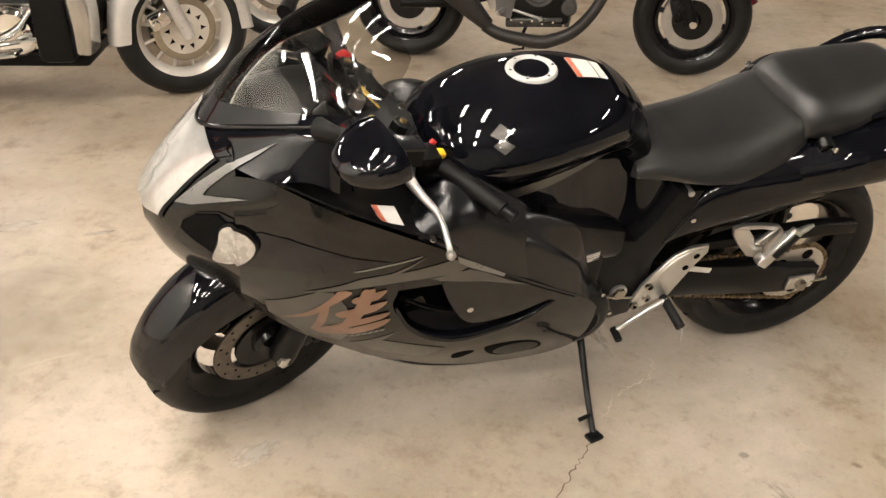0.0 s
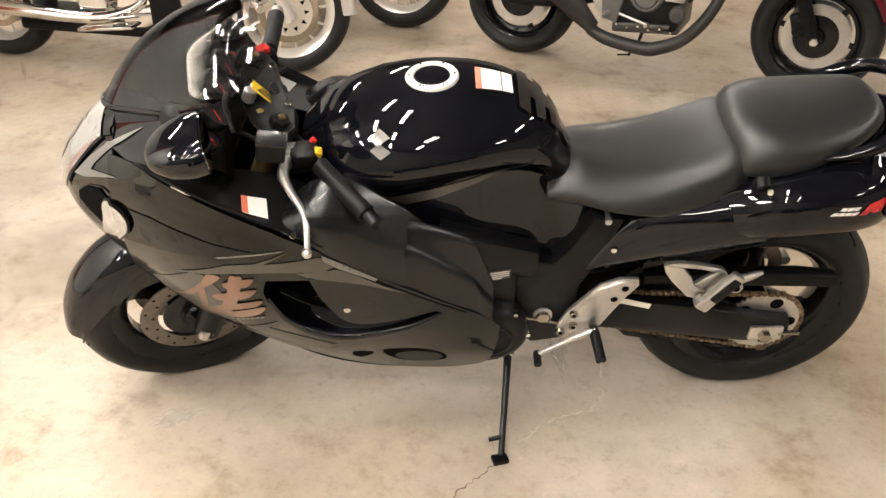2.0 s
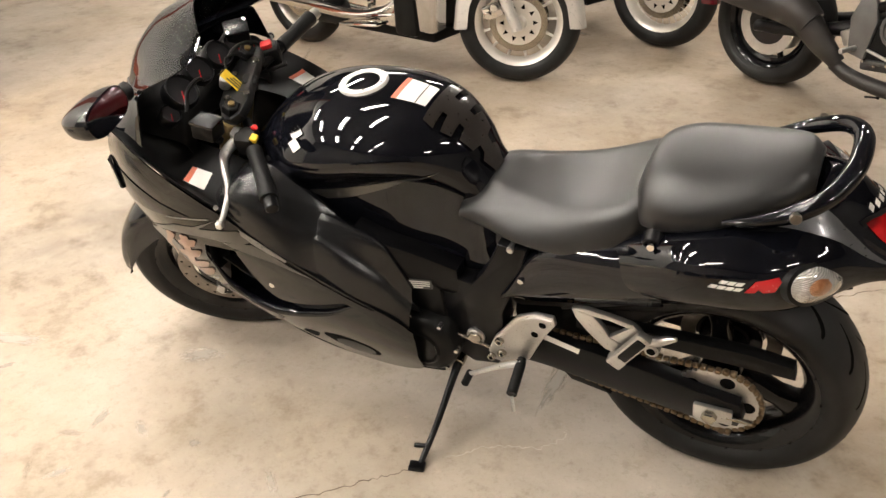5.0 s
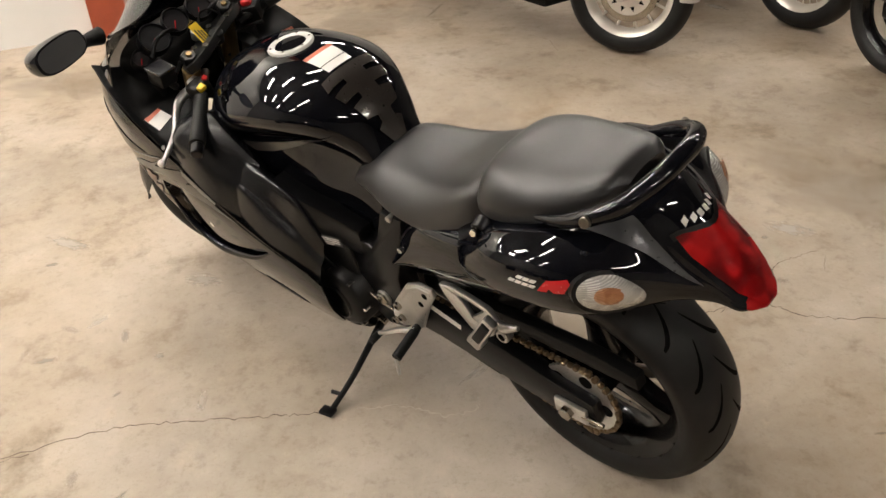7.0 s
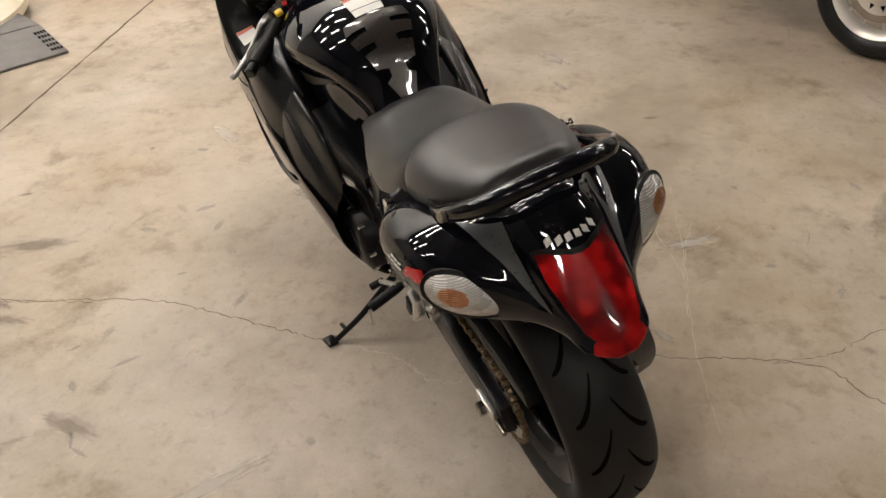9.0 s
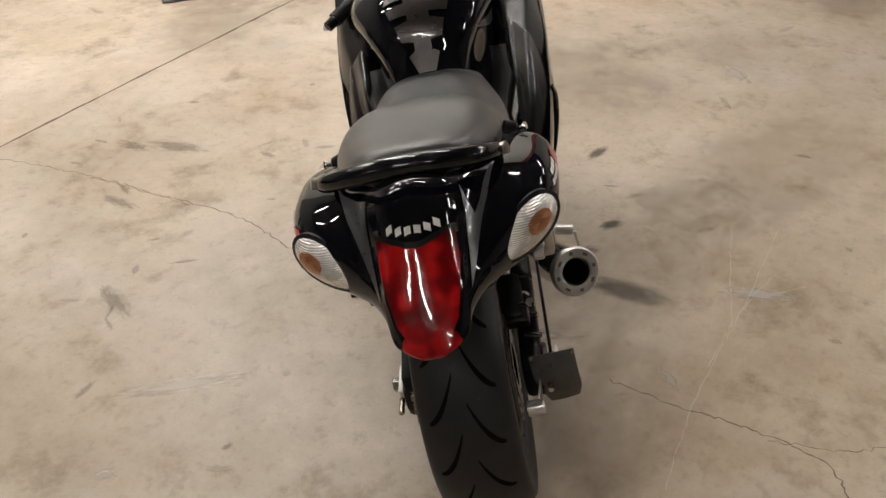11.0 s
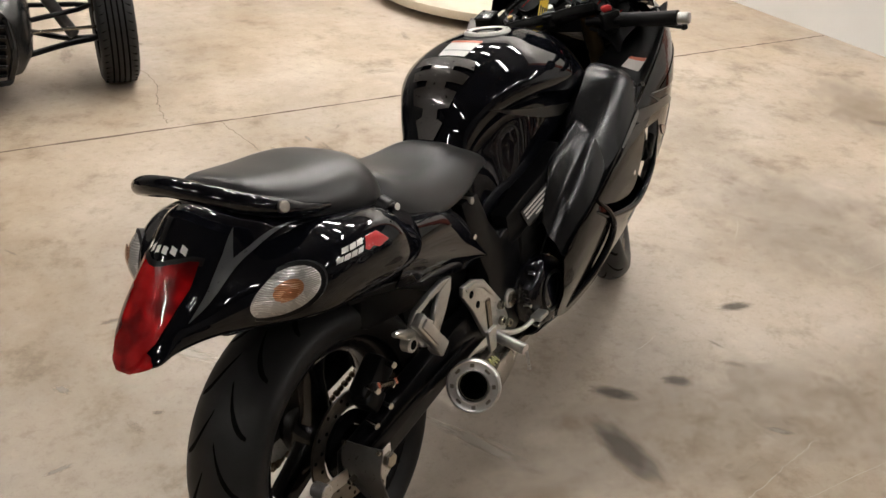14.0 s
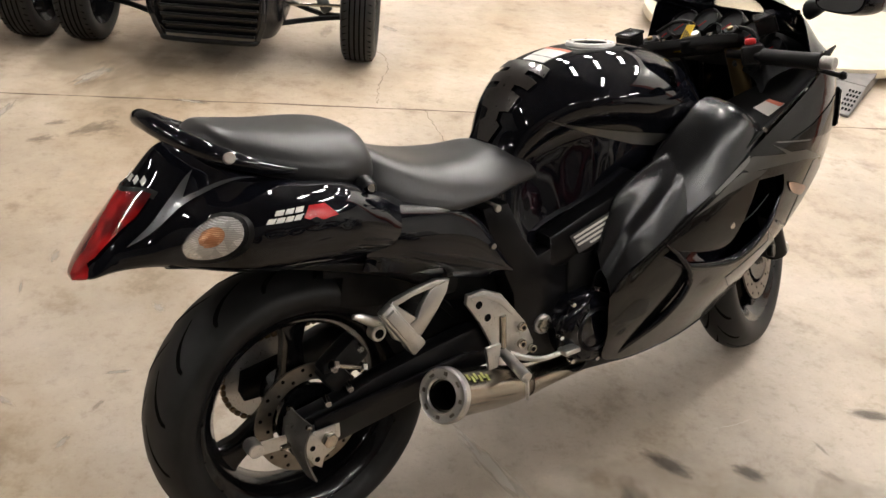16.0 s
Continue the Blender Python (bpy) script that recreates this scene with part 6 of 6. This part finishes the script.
    part("air_cleaner", rod((.80, .12, .66), (.80, .22, .66), .10, bevel=.02), CHROME, c)
    part("fuel_tank", grid(loft([full(.42, [(0, .90), (.06, .88), (.08, .82), (.05, .78)]), full(.60, [(0, .98), (.12, .95), (.16, .86), (.10, .78)]), full(.85, [(0, .95), (.10, .92), (.14, .84), (.08, .78)]), full(1.02, [(0, .84), (.05, .83), (.07, .80), (.05, .78)])], 4, 4), caps=True), paint, c, "painted fuel tank")
    part("seat", grid(loft([full(1.0, [(0, .80), (.10, .79), (.15, .74), (.10, .70)]), full(1.25, [(0, .74), (.14, .73), (.18, .69), (.12, .66)]), full(1.5, [(0, .82), (.12, .80), (.16, .74), (.1, .70)]), full(1.8, [(0, .80), (.10, .79), (.13, .74), (.1, .70)])], 4, 4), caps=True), VINYL, c, "black seat")
    part("rear_fender", grid(loft([[Vector((1.62 - r * math.cos(radians(d)), y, .32 + r * math.sin(radians(d)))) for r, y in ((.30, -.09), (.345, -.06), (.355, 0), (.345, .06), (.30, .09))] for d in (30, 70, 110, 150, 190)], 4, 4), thick=.004), paint, c)
    part("headlamp", rod((.20, 0, .90), (.08, 0, .90), .10, bevel=.02), CHROME, c)
    return c


def place(ob, x, y, deg):
    ob.matrix_basis = pose(x, y, 0, 0, 0, deg)
    return ob


place(cruiser("silver and black touring cruiser with pale cast wheels", "cast", SILVER, True, 30), -.83, 2.38, 167)
place(cruiser("black cruiser with wire laced wheels parked beyond", "laced", MAROON, False, 12), -.29, 3.24, 155)

naked = tagged(new("naked_motorcycle"), "black naked motorcycle with a short muffler and maroon fender", "motorcycle", "parked motorcycles")
road_wheel(naked, (0, 0, .305), .305, .060, "spoked", RIM, "black six spoke front wheel")
rw = road_wheel(naked, (1.52, 0, .315), .315, .088, "spoked", RIM, "black rear wheel with a bright rim line")
part("rim_line", lathe([(.232, .072), (.240, .074), (.240, .070)], 44, m=Matrix.Translation((1.52, 0, .315))), ALU, rw, "bright rim line")
for s in (-1, 1):
    part("fork_leg", joined(rod((0, s * .10, .29), (.09, s * .10, .50), .032), rod((.08, s * .10, .48), (.29, s * .10, .98), .025)), FRAMEBLK, naked, "black fork leg")
    part("front_caliper", joined(block((.06, .055, .12), pose(.085, s * .085, .36, 0, 20, 0), .012), rod((.07, s * .11, .38), (.07, s * .13, .38), .018), rod((.09, s * .11, .34), (.09, s * .13, .34), .018)), ENGINE, naked, "black brake caliper")
    part("axle_nut", rod((0, s * .12, .305), (0, s * .145, .305), .022, seg=6), CHROME, naked)
    part("side_reflector", rod((.10, s * .125, .56), (.10, s * .137, .56), .030), ORANGE, naked, "round orange reflector")
    part("swing_arm", tube([(1.02, s * .12, .40), (1.30, s * .13, .34), (1.54, s * .12, .315)], [.035, .032, .028], 12, 3), FRAMEBLK, naked)
    part("footrest", joined(rod((.98, s * .16, .33), (1.0, s * .27, .33), .012), block((.14, .02, .07), pose(1.0, s * .16, .38, 0, 25, 0), .008)), ALU, naked)
    part("handlebar", tube([(.30, s * .05, 1.02), (.32, s * .20, 1.06), (.42, s * .36, 1.02)], .013, 10, 4), FRAMEBLK, naked)
    part("frame_tube", tube([(.36, s * .07, .86), (.62, s * .16, .62), (.95, s * .15, .50), (1.02, s * .13, .36)], .024, 10, 4), FRAMEBLK, naked, "black frame tube")
rows = []
for deg in (20, 55, 90, 125, 150):
    a = radians(deg)
    half = [(.335, 0), (.328, .04), (.305, .065)]
    rows.append([Vector((-r * math.cos(a), y, .305 + r * math.sin(a))) for r, y in [(r, -y) for r, y in reversed(half) if y > 0] + half])
part("front_fender", grid(loft(rows, 4, 4), thick=.004), MAROON, naked, "glossy maroon front fender")
part("crankcase", joined(block((.34, .34, .22), pose(.80, 0, .37), .03), block((.24, .30, .24), pose(.66, 0, .56, 0, -20, 0), .02)), ENGINE, naked, "black engine")
part("side_case", plate([(.94, .28), (1.02, .30), (1.03, .46), (.99, .56), (.93, .58), (.90, .46)], .15, .185, .012), GREYCASE, naked, "grey side case")
part("clutch_cover", rod((.80, .14, .44), (.80, .20, .44), .085, bevel=.012), GREYCASE, naked, "round grey clutch cover")
part("clutch_ring", lathe([(.055, 0), (.06, .006), (.066, 0)], 32, m=Matrix.Translation((.80, .20, .44))), DARKMETAL, naked)
part("coolant_case", block((.10, .05, .10), pose(.66, .17, .47), .012), ALU, naked, "bright metal housing")
part("lower_case", joined(block((.34, .30, .05), pose(.80, 0, .262, 0, 4, 0), .012), block((.26, .04, .022), pose(.80, .165, .285, 0, 4, 0), .006)), DARKMETAL, naked, "dark ribbed lower case")
part("water_pump", joined(rod((.64, .14, .36), (.64, .188, .36), .042, bevel=.008), rod((.64, .16, .36), (.60, .16, .47), .014)), DARKMETAL, naked, "dark water pump with its hose")
part("cylinder_fins", joined(*[block((.22, .33, .008), pose(.655 - .012 * k, 0, .50 + .028 * k, 0, -20, 0), .002, 1) for k in range(6)]), DARKMETAL, naked, "dark cooling fins")
part("gear_lever", joined(rod((.93, .175, .33), (.78, .20, .30), .007), rod((.78, .19, .30), (.78, .225, .30), .010)), ALU, naked)
for k in range(6):
    part("case_bolt", rod((.66 + .055 * k, .17, .27 + .012 * (k % 2)), (.66 + .055 * k, .192, .27 + .012 * (k % 2)), .007, seg=8), CHROME, naked)
part("header_pipe", tube([(.50, .06, .66), (.455, .10, .50), (.50, .13, .36), (.60, .145, .235), (.72, .155, .175), (.80, .16, .165), (.98, .165, .19), (1.08, .17, .235)], [.026, .028, .030, .032, .036, .036, .034, .030], 14, 6), BLACKMUFF, naked, "thick black exhaust pipe under the engine")
part("muffler_neck", tube([(1.06, .17, .24), (1.14, .19, .32), (1.24, .20, .42)], [.036, .055, .072], 16, 4), BLACKMUFF, naked, "black muffler neck")
part("muffler", tube([(1.20, .20, .40), (1.30, .205, .46), (1.52, .21, .50), (1.78, .215, .53), (1.80, .215, .532)], [.070, .088, .092, .085, .070], 20, 4), BLACKMUFF, naked, "large satin black muffler")
part("side_stand", tube([(.85, -.14, .24), (.90, -.22, .10), (.92, -.26, .012)], .010, 8, 3), FRAMEBLK, naked)
part("sensor_foot", joined(rod((.86, .12, .15), (.87, .12, .105), .008), rod((.87, .12, .11), (.93, .12, .10), .005)), FRAMEBLK, naked)
part("radiator", block((.05, .32, .30), pose(.42, 0, .62, 0, -15, 0), .01), MATTE, naked)
part("fuel_tank", grid(loft([full(.36, [(0, .96), (.08, .94), (.11, .86), (.08, .80)]), full(.56, [(0, 1.04), (.13, 1.0), (.17, .88), (.10, .80)]), full(.82, [(0, .98), (.10, .95), (.13, .86), (.08, .80)]), full(.98, [(0, .86), (.06, .85), (.08, .81), (.05, .78)])], 4, 4), caps=True), MAROON, naked, "maroon fuel tank")
part("seat", grid(loft([full(.95, [(0, .84), (.08, .83), (.12, .79), (.08, .75)]), full(1.2, [(0, .82), (.11, .81), (.14, .77), (.1, .74)]), full(1.5, [(0, .90), (.10, .89), (.12, .85), (.08, .80)]), full(1.7, [(0, .93), (.06, .92), (.08, .89), (.05, .86)])], 4, 4), caps=True), VINYL, naked, "black seat")
part("tail", grid(loft([full(1.1, [(0, .74), (.10, .73), (.12, .68)]), full(1.45, [(0, .80), (.10, .79), (.11, .72)]), full(1.82, [(0, .88), (.05, .87), (.06, .83)])], 4, 4), caps=True), FRAMEBLK, naked)
place(naked, 1.755, 2.145, 153.5)


def three_wheeler():
    """A low three-wheeler seen from its nose; x runs to its tail from between the front wheels."""
    t = tagged(new("three_wheeler"), "black open three-wheeler with a slatted nose grille", "three-wheeler", "parked three-wheelers")
    for s in (-1, 1):
        to = Matrix.Translation((0, s * .68, .285))
        w = part("front_wheel", lathe([(.20, -.068), (.205, -.072), (.19, -.05), (.18, 0), (.19, .05), (.205, .072), (.20, .068), (.17, .05), (.165, 0), (.17, -.05)], 36, closed=True, m=to), RIM, t, "black front wheel")
        tyre = [(.20, -.068), (.225, -.082), (.255, -.083), (.275, -.072), (.283, -.055), (.285, 0), (.283, .055), (.275, .072), (.255, .083), (.225, .082), (.20, .068)]
        part("tyre", lathe(tyre, 48, m=to), RUBBER, w, "broad black tyre with straight grooves")
        for y in (-.036, -.012, .012, .036):
            part("tread_groove", lathe([(.2855, y - .004), (.2862, y), (.2855, y + .004)], 48, m=to), SHADEBLACK, w)
        cuts = []
        for k in range(48):
            a = k * math.tau / 48
            for sy in (-1, 1):
                cuts.append(block((.004, .026, .004), Matrix.Rotation(a, 4, "Y") @ pose(0, sy * .056, .281, 0, 0, sy * 20), 0))
        b = joined(*cuts)
        b.transform(to)
        tagged(part("tread_cut", b, SHADEBLACK, w), "", "", "", "stuff")
        for k in range(5):
            a = k * math.tau / 5
            b = tube([(.03 * math.cos(a), s * .03, .03 * math.sin(a)), (.17 * math.cos(a), s * .045, .17 * math.sin(a))], .018, 8, 1)
            b.transform(to)
            part("wheel_spoke", b, RIM, w)
        part("wheel_hub", rod(Vector((0, s * .605, .285)), Vector((0, s * .72, .285)), .05), DARKMETAL, w)
        part("lower_arm", tube([(-.16, s * .30, .20), (-.04, s * .47, .20), (0, s * .605, .21), (.05, s * .47, .20), (.20, s * .30, .20)], .014, 8, 3), FRAMEBLK, t, "black suspension arm")
        part("upper_arm", tube([(-.10, s * .30, .33), (0, s * .585, .36), (.16, s * .30, .33)], .012, 8, 3), FRAMEBLK, t, "black suspension arm")
        part("tie_rod", rod((-.07, s * .30, .27), (-.06, s * .605, .28), .008), STEEL, t)
        part("damper", rod((.02, s * .51, .22), (.06, s * .34, .52), .028), DARKMETAL, t, "coil damper")
        part("front_fender", grid(loft([[(.305 * -math.cos(radians(d)), s * .68 + y, .285 + .305 * math.sin(radians(d))) for y in (-.09, 0, .09)] for d in (40, 80, 120, 160)], 4, 3), thick=.005), MATTE, t, "short black fender")
    part("nose", grid(loft([[(-.34, y, z) for y, z in ((-.20, .17), (-.26, .26), (-.24, .44), (0, .50), (.24, .44), (.26, .26), (.20, .17))], [(-.20, y, z) for y, z in ((-.28, .15), (-.33, .26), (-.30, .48), (0, .58), (.30, .48), (.33, .26), (.28, .15))], [(.25, y, z) for y, z in ((-.28, .15), (-.32, .30), (-.28, .55), (0, .68), (.28, .55), (.32, .30), (.28, .15))]], 4, 4), caps=True), SATIN, t, "black moulded nose")
    for k in range(6):
        z = .185 + .042 * k
        part("grille_slat", block((.03, .42 + .012 * k, .012), pose(-.362, 0, z, 0, 18, 0), .004), MATTE, t, "black grille slat")
    part("grille_lip", tube([(-.35, -.22, .165), (-.385, -.18, .16), (-.385, .18, .16), (-.35, .22, .165)], .012, 10, 4), MATTE, t)
    for s in (-1, 1):
        part("grille_side", tube([(-.36, s * .22, .165), (-.375, s * .255, .27), (-.35, s * .245, .42)], .014, 10, 4), SATIN, t)
    part("body", grid(loft([full(.2, [(0, .66), (.16, .62), (.24, .45), (.22, .25)]), full(.7, [(0, .62), (.16, .60), (.22, .45), (.20, .25)]), full(1.2, [(0, .66), (.14, .64), (.18, .50), (.14, .35)]), full(1.6, [(0, .72), (.06, .71), (.08, .66), (.05, .60)])], 4, 4), caps=True), SATIN, t, "black body")
    part("seat", grid(loft([full(.65, [(0, .66), (.12, .65), (.17, .60)]), full(.9, [(0, .64), (.15, .63), (.19, .58)]), full(1.25, [(0, .74), (.10, .72), (.14, .66)])], 4, 4), caps=True), VINYL, t)
    part("handlebar", tube([(.45, -.36, .92), (.36, -.20, .96), (.32, 0, .94), (.36, .20, .96), (.45, .36, .92)], .014, 10, 4), FRAMEBLK, t)
    part("steering_post", rod((.20, 0, .62), (.32, 0, .94), .03), FRAMEBLK, t)
    part("rear_wheel", joined(lathe(tyre, 40, m=Matrix.Translation((1.70, 0, .30))), rod((1.70, -.06, .30), (1.70, .06, .30), .21)), RUBBER, t, "black rear wheel")
    return t


trike = place(three_wheeler(), -.29, -2.97, 236)
copy_thing(trike, pose(-.29 + 1.36, -2.97 - .90, 0, 0, 0, 236))

# low work lift with a ramp end and a cream base plate beside it
lift = tagged(new("motorcycle_lift"), "low grey motorcycle lift with a mesh ramp edge", "vehicle lift")
lift.matrix_basis = Matrix.Translation((-2.72, -.95, 0)) @ Matrix.Rotation(math.atan2(-.37, -.93), 4, "Z")
DECK = mat("grey_lift_deck", (0.16, 0.15, 0.145), 0.55, 0.2, vary=0.12, bump=0.3, bump_scale=90)
CREAM = mat("cream_painted_steel", (0.62, 0.55, 0.42), 0.45, vary=0.06)
part("ramp", plate([(0, .004), (0, .016), (.30, .085), (.30, .004)], 0, .72, .002), DECK, lift, "sloping ramp plate")
part("deck", joined(block((2.1, .72, .030), pose(1.355, .36, .072), .003), block((.44, .72, .056), pose(.525, .36, .030), .002)), DECK, lift, "long deck plate")
part("deck_seam", block((.012, .70, .002), pose(.86, .36, .088), 0), SHADEBLACK, lift)
for k in range(5):
    for j in range(4):
        part("ramp_hole", block((.022, .010, .002), pose(.045 + .045 * k, .012 + .016 * j, .028 + .0103 * k, 0, -13, 0), 0), SHADEBLACK, lift)
paper = tagged(part("paper_sheet", block((.22, .16, .001), None, 0), WHITE), "white paper sheet lying on the lift deck", "paper")
paper.matrix_basis = lift.matrix_basis @ pose(.80, .17, .0895, 0, 0, 18)
base = tagged(part("base_plate", plate([(.877 * math.cos(a), .877 * math.sin(a)) for a in [k * math.tau / 64 for k in range(64)]], 0, .054, .006), CREAM), "cream painted round turntable under the lift deck", "turntable")
base.matrix_basis = Matrix.Translation((-3.54, -1.99, .055)) @ Matrix.Rotation(radians(90), 4, "X")
